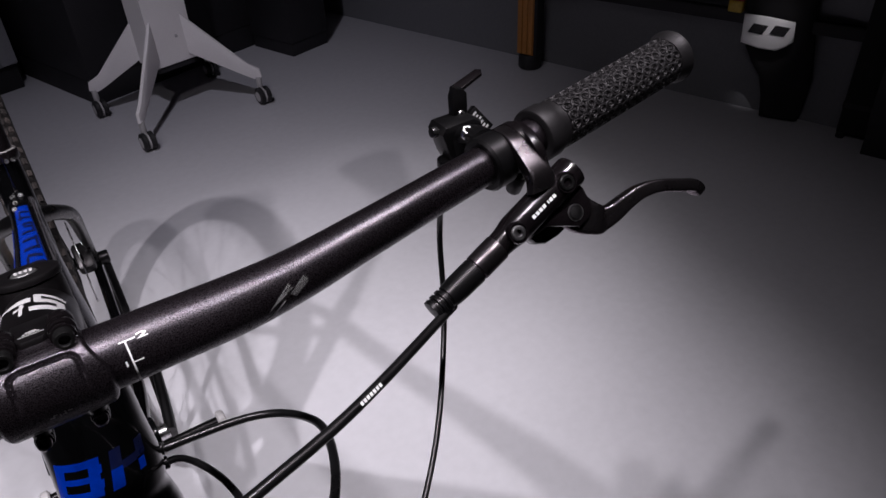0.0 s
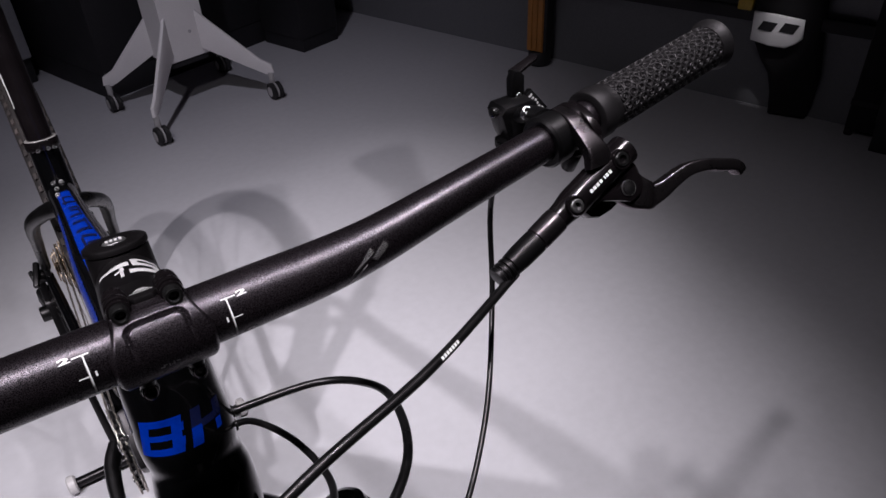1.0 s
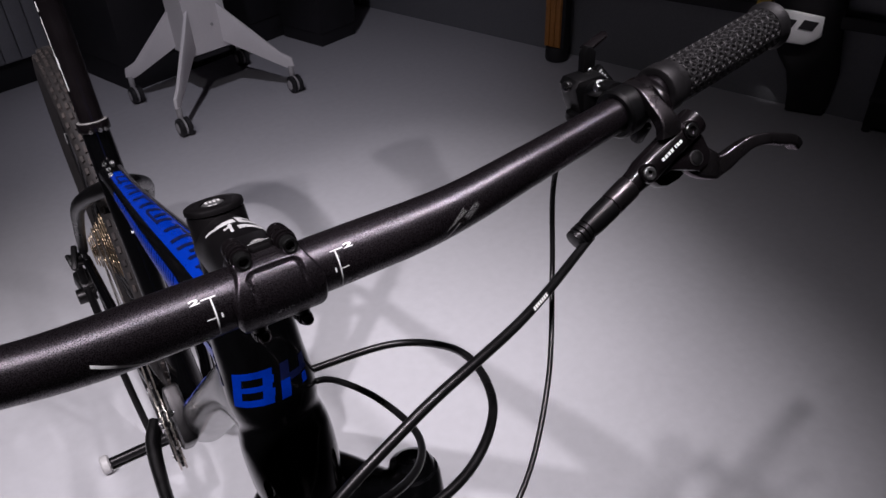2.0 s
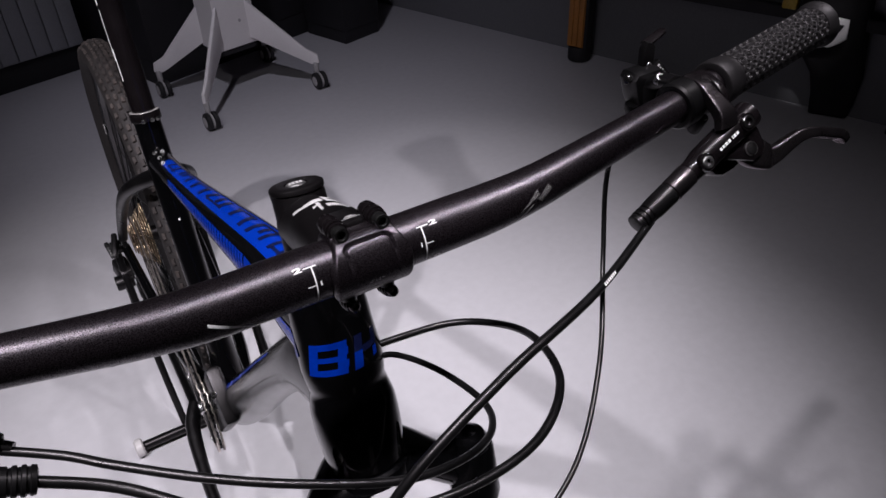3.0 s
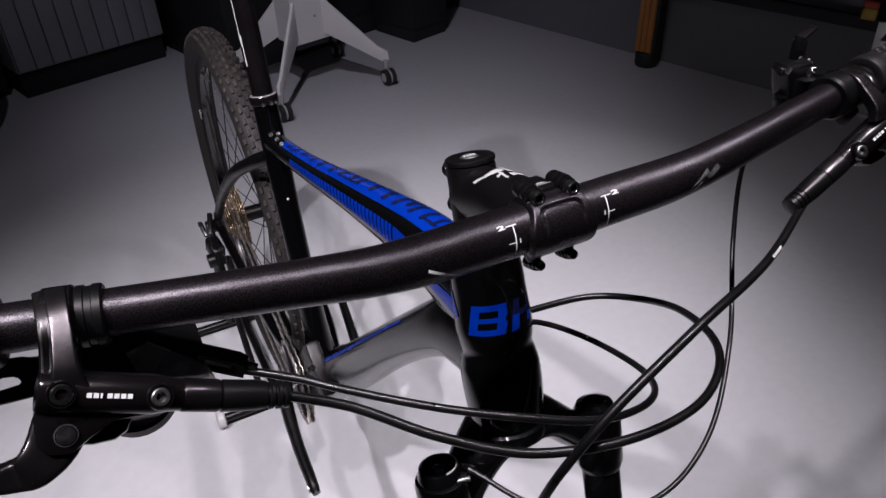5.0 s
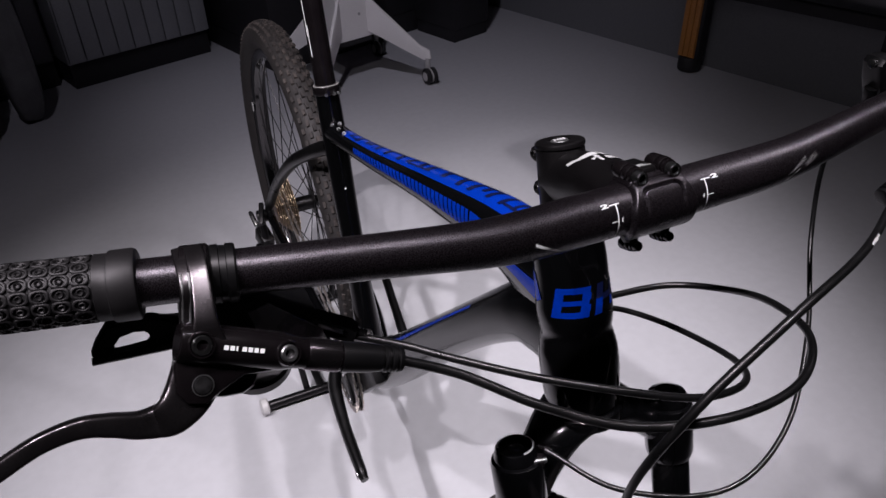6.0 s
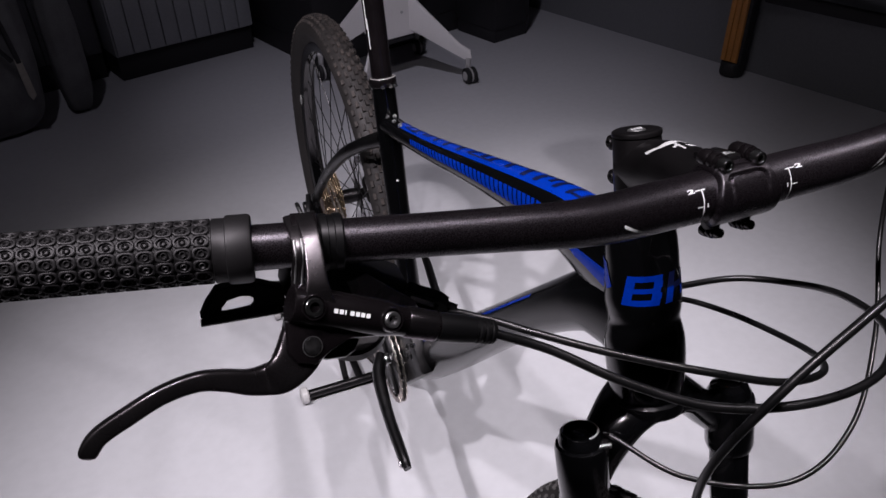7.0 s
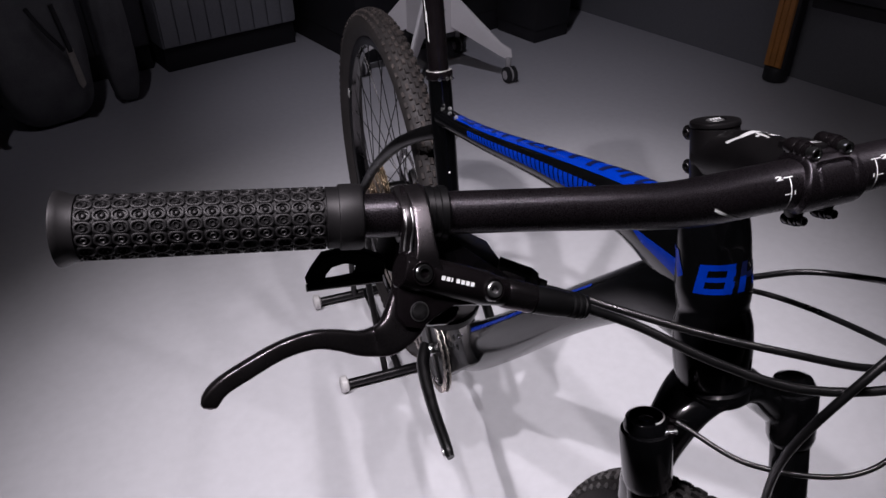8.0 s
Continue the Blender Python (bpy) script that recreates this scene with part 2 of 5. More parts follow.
def prism(outline, o, ex, ey, ez, depth, bevel=0.0008, bm=None):
    """A plate: outline of (x, y) in the plane ex, ey through o, thick along ez, with bevelled edges."""
    own = bmesh.new()
    o, ex, ey, ez = V(o), V(ex).normalized(), V(ey).normalized(), V(ez).normalized()
    lo = [own.verts.new(o + ex * x + ey * y - ez * depth / 2) for x, y in outline]
    hi = [own.verts.new(o + ex * x + ey * y + ez * depth / 2) for x, y in outline]
    own.faces.new(lo)
    own.faces.new(hi)
    n = len(outline)
    for i in range(n):
        own.faces.new((lo[i], lo[(i + 1) % n], hi[(i + 1) % n], hi[i]))
    bmesh.ops.recalc_face_normals(own, faces=own.faces)
    if bevel:
        ed = [e for e in own.edges if len(e.link_faces) == 2 and any(len(f.verts) > 4 or f.normal.dot(ez) ** 2 > 0.9 for f in e.link_faces)]
        bmesh.ops.bevel(own, geom=ed, offset=bevel, segments=2, affect="EDGES", profile=0.5)
    if bm is None:
        return own
    return merge(bm, own)


def hose(points, r, n=60, segs=12, bm=None):
    pts = [V(p) for p in crom(points, n)]
    bm = bm or bmesh.new()
    t0 = (pts[1] - pts[0]).normalized()
    e1 = t0.orthogonal().normalized()
    rows = []
    for i, p in enumerate(pts):
        t = (pts[min(i + 1, n - 1)] - pts[max(i - 1, 0)]).normalized()
        e1 = (e1 - e1.dot(t) * t).normalized()
        e2 = t.cross(e1)
        rows.append([bm.verts.new(p + (e1 * math.cos(2 * math.pi * j / segs) + e2 * math.sin(2 * math.pi * j / segs)) * r) for j in range(segs)])
    for a, b in zip(rows, rows[1:]):
        for j in range(segs):
            bm.faces.new((a[j], a[(j + 1) % segs], b[(j + 1) % segs], b[j]))
    bm.faces.new(rows[0])
    bm.faces.new(rows[-1])
    return bm


def bolt(at, d, r, h, parent, name="bolt", mat=None, label=""):
    """A cap bolt with a hex socket, its head facing along d."""
    at, d = V(at), V(d).normalized()
    bm = lathe([(-h, 0), (-h, r), (-h * 0.15, r), (0, r * 0.86), (0, r * 0.55), (-h * 0.5, r * 0.5), (-h * 0.5, 0)], at, d, 18)
    return part(name, bm, mat or M_BOLT, parent, label)


def text_mesh(body, size, place):
    """Flat figures from the built-in font; place(x, y) gives each point's spot."""
    cu = bpy.data.curves.new("t", "FONT")
    cu.offset = size * 0.04
    cu.body, cu.size, cu.align_x, cu.align_y = body, size, "CENTER", "CENTER"
    ob = bpy.data.objects.new("t", cu)
    me = ob.to_mesh()
    bm = bmesh.new()
    bm.from_mesh(me)
    ob.to_mesh_clear()
    bpy.data.objects.remove(ob)
    bpy.data.curves.remove(cu)
    for v in bm.verts:
        v.co = place(v.co.x, v.co.y)
    return bm

# ---- room: a dark studio, turned against the bicycle ----
RU, RV = V((0.95, 0.313, 0)).normalized(), V((-0.313, 0.95, 0)).normalized()
ROT = Matrix((RU, RV, V((0, 0, 1)))).transposed()


def room(u, v, z=0.0):
    return RU * u + RV * v + V((0, 0, z))


def wall(name, u0, u1, v0, v1, z0, z1, mat, label):
    bm = box(room((u0 + u1) / 2, (v0 + v1) / 2, (z0 + z1) / 2), (abs(u1 - u0), abs(v1 - v0), z1 - z0), ROT, bevel=0)
    return tagged(part(name, bm, mat, smooth=False), label, name.split("_")[0], kind="structure")


wall("floor", -3.4, 2.7, -3.2, 3.6, -0.12, 0.0, M_FLOOR, "smooth light grey resin studio floor")
wall("ceiling", -3.4, 2.7, -3.2, 3.6, 2.8, 2.9, M_CEIL, "dark painted studio ceiling")
wall("wall_east", 2.56, 2.7, -3.2, 3.6, 0.0, 2.8, M_WALL, "plain grey painted studio wall")
wall("wall_north", -3.4, 2.56, 3.46, 3.6, 0.0, 2.8, M_WALL, "plain dark grey studio wall")
wall("wall_west", -3.4, -3.26, -3.2, 3.46, 0.0, 2.8, M_WALL, "plain dark grey studio wall")
wall("wall_south", -3.26, 2.56, -3.2, -3.06, 0.0, 2.8, M_WALL, "plain dark grey studio wall")

# ---- bicycle ----
bike = thing("bicycle", (0, 0.45, 0), "glossy black and blue mountain bicycle held by a display stand", "bicycle")

BAR_HALF = [(0.02, 0.0105, 0.9633), (0.05, 0.0098, 0.9641), (0.08, 0.0074, 0.9663), (0.11, 0.0054, 0.9706), (0.15, 0.0062, 0.9774), (0.2, 0.0101, 0.984), (0.26, 0.0175, 0.9895), (0.33, 0.027, 0.995), (0.41, 0.039, 1.0015)]
# right end raised and left end lowered to fit the camera's view
BAR_LIFT = (0, 0, 0, 0, 0, 0.0004, 0.0012, 0.0017, 0.0022)
BAR_DROP = (0, 0, 0, 0, 0.0001, 0.0004, 0.0009, 0.0015, 0.0022)
BAR = [(-x, y, z + k) for (x, y, z), k in zip([(0.405, 0.0382, 1.0011)] + BAR_HALF[-2::-1], BAR_LIFT[::-1])] + [(x, y, z - k) for (x, y, z), k in zip(BAR_HALF[:-1] + [(0.394, 0.0366, 1.0002)], BAR_DROP)]
BAR_R = [0.0108, 0.0108, 0.0108, 0.0110, 0.0118, 0.0130, 0.0142, 0.0147, 0.0148]
bar_t = Tube(BAR, BAR_R + BAR_R[::-1], front=(0, -1, 0), n=160)


def bar_s(x):
    """The place along the bar at a distance x from its middle."""
    lo, hi = 0.0, 1.0
    for _ in range(30):
        mid = (lo + hi) / 2
        lo, hi = (mid, hi) if bar_t.at(mid)[0].x < x else (lo, mid)
    return lo


handlebar = part("handlebar", bar_t.mesh(150, 40), M_BAR, bike, "black anodised alloy handlebar with a fine sparkle")


def on_bar(x, ang, off=0.00025):
    return bar_t.pt(bar_s(x), ang, off)


def bar_rect(x0, x1, a0, a1, bm=None, off=0.00025):
    s0, s1 = bar_s(x0), bar_s(x1)
    return bar_t.patch([(s0, a0), (s1, a0), (s1, a1), (s0, a1)], off, 3, 8, bm)


# The bar's angle scale beside the stem, both sides
for s in (1, -1):
    x0 = 0.0325 if s > 0 else -0.0302
    w = 0.00038
    bm = bar_rect(x0 - w, x0 + w, -29, 51)
    bar_rect(x0 - s * 0.0026, x0 + s * 0.0044, 50, 52.4, bm)
    bar_rect(x0, x0 + s * 0.0046, 13, 15.2, bm)
    part("angle_scale", bm, M_DECAL, handlebar, "printed white angle scale")
    part("scale_tick", bar_rect(x0 - s * 0.0022, x0 + s * 0.003, -29.5, -28), M_GREYDECAL, handlebar, "printed grey tick")
    for figure, dx, a, wide in (("2", 0.0074, 51.5, 2.9), ("1", -0.0026, 14.5, 1.5), ("0", 0.0068, -29, 2.2)):
        def put(px, py, dx=dx, a=a, wide=wide):
            return on_bar(x0 + s * dx + wide * px, a + math.degrees(py / 0.0148), 0.0003)
        part("scale_figure", text_mesh(figure, 0.0034 if figure != "1" else 0.0032, put), M_DECAL if figure != "0" else M_GREYDECAL, handlebar, "white printed figure", smooth=False)
# printed wing of fine lines on the left half, a curved stroke under both halves
for (x0, a0), (x1, a1), (x2, a2), (x3, a3) in (((0.0925, -6), (0.1047, 31), (0.0970, 4), (0.1056, 20)), ((0.1038, 9), (0.1124, 31), (0.1056, -1), (0.1133, 19))):
    for k in range(5):
        f = k / 4
        lo, hi = (x0 + (x2 - x0) * f, a0 + (a2 - a0) * f), (x1 + (x3 - x1) * f, a1 + (a3 - a1) * f)
        bm = bar_t.patch([(bar_s(lo[0] - 0.00013), lo[1]), (bar_s(lo[0] + 0.00013), lo[1]), (bar_s(hi[0] + 0.00013), hi[1]), (bar_s(hi[0] - 0.00013), hi[1])], 0.00025, 1, 8)
        part("wing_line", bm, M_GREYDECAL, handlebar, "fine silver printed line")
for s, xs, mid_a, half in ((-1, (0.0595, 0.068, 0.0765, 0.0860), (-37, -22.5, -7, 11), (0.4, 2.2, 3.4, 3.6)), (1, (0.0880, 0.0925, 0.0965, 0.1005), (-33, -22, -11, 1), (0.4, 1.8, 2.6, 1.2))):
    bm = bmesh.new()
    for k in range(3):
        q0, q1 = bar_s(s * xs[k]), bar_s(s * xs[k + 1])
        bar_t.patch([(q0, mid_a[k] - half[k]), (q1, mid_a[k + 1] - half[k + 1]), (q1, mid_a[k + 1] + half[k + 1]), (q0, mid_a[k] + half[k])], 0.00025, 6, 3, bm)
    part("swoosh_mark", bm, M_DECAL, handlebar, "thin white printed curve")

# grips
ROWS, COLS = 16, 14
GRIP_R = 0.0149


def grip_cell(hx, hy):
    """One cell of the grip: a raised plate with cut corners, an oval well in it and a small ring in the well."""
    bm = bmesh.new()
    n, deep = 16, 0.0011
    outer = []
    for k in range(n):
        a = 2 * math.pi * k / n
        x, y = math.cos(a), math.sin(a)
        q = 1 / max(abs(x), abs(y), (abs(x) + abs(y)) / 1.62)
        outer.append((x * q * hx * 0.995, y * q * hy * 0.995))
    well = [(0.00285 * math.cos(2 * math.pi * k / n), 0.00212 * math.sin(2 * math.pi * k / n)) for k in range(n)]
    rings = [[(x, y, -deep) for x, y in outer], [(x, y, -0.00018) for x, y in outer], [(x * 0.93, y * 0.93, 0.0) for x, y in outer],
             [(x * 1.07, y * 1.07, 0.00012) for x, y in well], [(x, y, 0.0) for x, y in well], [(x * 0.9, y * 0.9, -deep) for x, y in well]]
    rows = [[bm.verts.new(p) for p in ring] for ring in rings]
    for a, b in zip(rows, rows[1:]):
        for j in range(n):
            bm.faces.new((a[j], a[(j + 1) % n], b[(j + 1) % n], b[j]))
    lathe([(-deep, 0.0017), (-0.0002, 0.00155), (0.0, 0.00125), (-0.0003, 0.0009), (-0.0009, 0.0006), (-0.0009, 0.0)], (0, 0, 0), (0, 0, 1), 10, bm)
    for v in bm.verts:
        v.co.z -= v.co.y**2 / (2 * GRIP_R)
    me = bpy.data.meshes.new("stud")
    bmesh.ops.recalc_face_normals(bm, faces=bm.faces)
    bm.to_mesh(me)
    bm.free()
    me.materials.append(M_RUBBER)
    for p in me.polygons:
        p.use_smooth = True
    me.set_sharp_from_angle(angle=radians(50))
    return me


stud_me = None
for s in (1, -1):
    a, b = bar_t.at(bar_s(0.2645 if s > 0 else -0.273))[0], bar_t.at(bar_s(0.3938 if s > 0 else -0.4048))[0]
    b = b + (b - a).normalized() * 0.0020
    d = (b - a).normalized()
    L = (b - a).length
    base = GRIP_R - 0.0010
    prof = [(0.0, 0.0112), (0.0, 0.0146), (0.0006, 0.0156), (0.0020, 0.0161), (0.0105, 0.0160), (0.0114, 0.0157), (0.0117, 0.0150), (0.0122, 0.0148), (0.0165, GRIP_R), (0.0172, GRIP_R), (0.0176, base), (L - 0.0098, base), (L - 0.0094, GRIP_R + 0.0002), (L - 0.0066, 0.0153),
            (L - 0.0035, 0.0164), (L - 0.0014, 0.0174), (L - 0.0004, 0.0173), (L, 0.0160), (L, 0.0)]
    grip = part("grip", lathe(prof, a, d, 44), M_RUBBER, bike, "black rubber grip with raised ring pattern")
    front = V((0, -1, 0))
    fr = (front - front.dot(d) * d).normalized()
    up = d.cross(fr)
    pitch = (L - 0.0278) / COLS
    if stud_me is None:
        stud_me = grip_cell(pitch / 2, math.pi * GRIP_R / ROWS)
    for i in range(COLS):
        for j in range(ROWS):
            ang = 2 * math.pi * (j + 0.35) / ROWS
            n = fr * math.cos(ang) + up * math.sin(ang)
            p = a + d * (0.0180 + (i + 0.5) * pitch) + n * GRIP_R
            o = new("stud", stud_me)
            o.parent = grip
            o.matrix_basis = Matrix.Translation(p) @ Matrix((d, n.cross(d), n)).transposed().to_4x4()

# stem
AX0, AX1 = V((0.003, 0.1075, 0.960)), V((0.0015, 0.0455, 0.762))
UPAX = (AX0 - AX1).normalized()


def steer(z):
    return AX0 + (AX1 - AX0) * ((0.960 - z) / (0.960 - 0.762))


stem_dir = (V((0, 0.0105, 0.9632)) - steer(0.936)).normalized()
stem_up = V((1, 0, 0)).cross(stem_dir) * -1
stem_up = stem_up if stem_up.z > 0 else -stem_up
bm = lathe([(0, 0), (0, 0.0165), (0.001, 0.0176), (0.020, 0.0174), (0.0415, 0.0170), (0.0438, 0.0166), (0.0438, 0)], steer(0.913), UPAX, 40)
stem_t = Tube([steer(0.934) - stem_dir * 0.004, steer(0.935) + stem_dir * 0.020, steer(0.937) + stem_dir * 0.045, V((0.001, 0.0105, 0.9632)) - stem_dir * 0.012],
              [(0.0186, 0.0176), (0.0205, 0.0178), (0.0202, 0.0180), (0.0180, 0.0181)], front=stem_up, n=34)
stem_t.mesh(30, 32, bm=bm)
stem = part("stem", bm, M_STEM, bike, "black satin alloy handlebar stem")
fp_c = V((0.001, 0.0105, 0.9632))


def ease(x, a, b):
    q = min(max((x - a) / (b - a), 0.0), 1.0)
    return q * q * (3 - 2 * q)


def plate_half(ang):
    """Half the clamp's width at an angle round the bar; 0 faces forward, 90 up."""
    return 0.0176 + 0.0050 * (1 - ease(abs(ang + 5), 18, 82))


def plate_r(x, ang):
    w = plate_half(ang)
    edge = w - abs(x)
    r = 0.0187 - 0.0028 * (1 - min(edge / 0.0022, 1.0)) ** 2
    for seam in (80.0, -84.0):
        r -= 0.0012 * max(0.0, 1 - abs(ang - seam) / 2.2)
    # arched groove round the front panel, deep at the top and running out downwards
    hx, top, cr = 0.0127, 61.0, 0.0042
    y = math.radians(ang - top) * 0.0192
    qx, qy = abs(x) - (hx - cr), y + cr
    dist = math.hypot(max(qx, 0), max(qy, 0)) + min(max(qx, qy), 0) - cr
    deep = ease(ang, 2, 44)
    r -= 0.0028 * deep * max(0.0, 1 - abs(dist) / 0.0012) ** 0.7
    if dist < 0:
        r -= 0.0005 * deep * ease(-dist, 0.0, 0.0015)
    return r


bm = bmesh.new()
rows_ = []
NX, NA = 84, 240
for i in range(NA):
    ang = -180 + 360 * i / NA
    w = plate_half(ang)
    a_ = radians(ang)
    row = [fp_c + V((-w, -math.cos(a_) * 0.0140, math.sin(a_) * 0.0140))]
    for k in range(NX + 1):
        x = w * math.sin(math.pi / 2 * (2 * k / NX - 1))
        r = plate_r(x, ang)
        row.append(fp_c + V((x, -math.cos(a_) * r, math.sin(a_) * r)))
    row.append(fp_c + V((w, -math.cos(a_) * 0.0140, math.sin(a_) * 0.0140)))
    rows_.append([bm.verts.new(p) for p in row])
for i in range(NA):
    for p, q, r, t in zip(rows_[i], rows_[i][1:], rows_[(i + 1) % NA][1:], rows_[(i + 1) % NA]):
        bm.faces.new((p, q, r, t))
part("faceplate", bm, M_BAR, stem, "black stem faceplate with a sunken arched groove", sharp=55)
plate = Tube([fp_c + V((x, 0, 0)) for x in (-0.0165, 0, 0.0165)], [0.0187] * 3, front=(0, -1, 0), n=12)
bm = plate.patch([(0.16, -27), (0.78, -33), (0.78, -31.8), (0.16, -25.8)], 0.0003, 8, 2)
for q, a0, a1 in ((0.36, -12, -10), (0.40, -12, -7), (0.40, -8.4, -7), (0.47, -13, -8), (0.50, -12, -10.5), (0.53, -13, -6), (0.57, -9.5, -7.5)):
    plate.patch([(q, a0), (q + (0.05 if a1 - a0 < 3 else 0.016), a0 - 0.8), (q + (0.05 if a1 - a0 < 3 else 0.016), a1 - 0.8), (q, a1)], 0.0003, 2, 3, bm)
part("panel_print", bm, M_GREYDECAL, stem, "small grey printed marks")
for s in (1, -1):
    # upper pair: ribbed ears with a cap bolt each; lower pair: small ears under the bar
    for up_, fwd, long_, k_ in ((0.0182, 0.0128, 1, 1.0), (-0.0236, 0.0056, -1, 0.72)):
        c = fp_c + stem_up * up_ + V((s * 0.0114, 0, 0)) + stem_dir * fwd
        ax_ = (stem_dir - stem_up * 0.10 * long_).normalized()
        ear = [(-0.0230, 0), (-0.0230, 0.0046), (-0.0215, 0.0053), (-0.0150, 0.0056), (-0.0144, 0.0053), (-0.0142, 0.0046), (-0.0134, 0.0046), (-0.0132, 0.0054), (-0.0126, 0.0057), (-0.0092, 0.0057), (-0.0086, 0.0054), (-0.0085, 0.0045), (-0.0076, 0.0045), (-0.0075, 0.0050), (-0.0070, 0.0052), (-0.0052, 0.0050), (-0.0051, 0.0)]
        part("bolt_lug", lathe([(a * k_, b * k_) for a, b in ear], c, ax_, 30), M_LEVERBODY, stem)
        head = [(-0.0052, 0.0042), (-0.0006, 0.0041), (0.0, 0.0037), (0.0, 0.0025), (-0.0004, 0.0022), (-0.0030, 0.0021), (-0.0030, 0)]
        part("clamp_bolt", lathe([(a * k_, b * k_) for a, b in head], c, ax_, 24), M_BLACKBOLT, stem, "black steel cap bolt")
    web = Tube([fp_c + V((s * 0.0114, 0, 0)) + stem_up * 0.0100 - stem_dir * 0.004, fp_c + V((s * 0.0114, 0, 0)) + stem_up * 0.0158 - stem_dir * 0.004], [(0.0055, 0.0095), (0.0046, 0.0085)], front=(1, 0, 0), n=8)
    part("ear_web", web.mesh(8, 20), M_STEM, stem)
    web = Tube([fp_c + V((s * 0.0114, 0, 0)) - stem_up * 0.0130 - stem_dir * 0.004, fp_c + V((s * 0.0114, 0, 0)) - stem_up * 0.0225 - stem_dir * 0.003], [(0.0060, 0.0090), (0.0036, 0.0060)], front=(1, 0, 0), n=8)
    part("ear_web", web.mesh(8, 20), M_STEM, stem)
# tongue of the stem's top wall between the upper bolts, with a fine line and small print
tongue = [(-0.0085, -0.022), (0.0085, -0.022), (0.0078, -0.004), (0.0052, 0.0030), (0.0040, 0.0040), (-0.0040, 0.0040), (-0.0052, 0.0030), (-0.0078, -0.004)]
tg_o = fp_c + stem_up * 0.0186
part("tongue", prism(tongue, tg_o, (1, 0, 0), stem_dir, stem_up, 0.0050, 0.0012), M_STEM, stem, "rounded black tongue between the bolts")
bm = prism([(-0.0050, -0.0020), (0.0052, -0.0020), (0.0052, -0.0017), (-0.0050, -0.0017)], tg_o + stem_up * 0.0026, (1, 0, 0), stem_dir, stem_up, 0.0002, 0)
for x0, wd, y0 in ((-0.0032, 0.0012, -0.0044), (-0.0017, 0.0006, -0.0044), (-0.0008, 0.0013, -0.0044), (0.0008, 0.0010, -0.0044), (0.0021, 0.0014, -0.0044), (-0.0020, 0.0042, -0.0062)):
    prism([(x0, y0), (x0 + wd, y0), (x0 + wd, y0 + 0.0011), (x0, y0 + 0.0011)], tg_o + stem_up * 0.0026, (1, 0, 0), stem_dir, stem_up, 0.0002, 0, bm)
part("tongue_print", bm, M_GREYDECAL, stem, "tiny grey printed bars", smooth=False)
part("top_cap", lathe([(0, 0), (0, 0.0168), (0.0004, 0.0174), (0.0022, 0.0175), (0.0034, 0.0171), (0.0040, 0.0162), (0.0042, 0.0120), (0.0040, 0.0076), (0.0032, 0.0072), (0.0032, 0)], steer(0.9554), UPAX, 44), M_STEM, stem, "black rounded steerer top cap")
part("cap_badge", lathe([(0, 0), (0, 0.0066), (0.0009, 0.0060), (0.0011, 0)], steer(0.9554) + UPAX * 0.0032, UPAX, 28), M_BADGE, stem, "grey oval badge on the cap")
for k in range(4):
    part("badge_mark", box(steer(0.9554) + UPAX * 0.0044 + V((-0.0036 + 0.0024 * k, 0, 0)), (0.0015, 0.0026, 0.0003), None, 0), M_GREYDECAL, stem, "tiny pale printed bar", smooth=False)
for z in (0.926, 0.9500):
    c = steer(z) - stem_dir * 0.0165
    part("pinch_lug", cyl(c + V((-0.012, 0, 0)), c + V((0.012, 0, 0)), 0.0056, segs=16), M_STEM, stem)
    bolt(c + V((-0.0135, 0, 0)), (-1, 0, 0), 0.0038, 0.005, stem, "pinch_bolt", M_STEM)
# plain printed shapes on the stem's top
bm = bmesh.new()
for corners in ([(0.48, -46), (0.525, -49), (0.63, -30), (0.585, -30)], [(0.585, -30), (0.63, -30), (0.665, -14), (0.605, -14)], [(0.60, -14), (0.665, -14), (0.675, 6), (0.605, 6)]):
    stem_t.patch(corners, 0.0003, 6, 8, bm)
part("stem_mark", bm, M_STEMPRINT, stem, "white printed curve")
bm = stem_t.patch([(0.675, -10), (0.79, -13), (0.79, -8), (0.675, -4)], 0.0003, 6, 3)
stem_t.patch([(0.705, -20), (0.73, -20), (0.72, -4), (0.70, -4)], 0.0003, 2, 4, bm)
part("stem_mark", bm, M_STEMPRINT, stem, "white printed stroke")
bm = stem_t.patch([(0.55, 10), (0.60, 10), (0.62, 54), (0.57, 54)], 0.0003, 4, 10)
stem_t.patch([(0.60, 10), (0.645, 10), (0.65, 20), (0.605, 20)], 0.0003, 4, 4, bm)
stem_t.patch([(0.645, 10), (0.695, 10), (0.705, 50), (0.66, 50)], 0.0003, 4, 10, bm)
stem_t.patch([(0.705, 38), (0.74, 38), (0.745, 50), (0.70, 50)], 0.0003, 4, 4, bm)
stem_t.patch([(0.735, 2), (0.785, 2), (0.79, 50), (0.745, 50)], 0.0003, 4, 10, bm)
part("stem_mark", bm, M_STEMPRINT, stem, "white printed stepped shape")

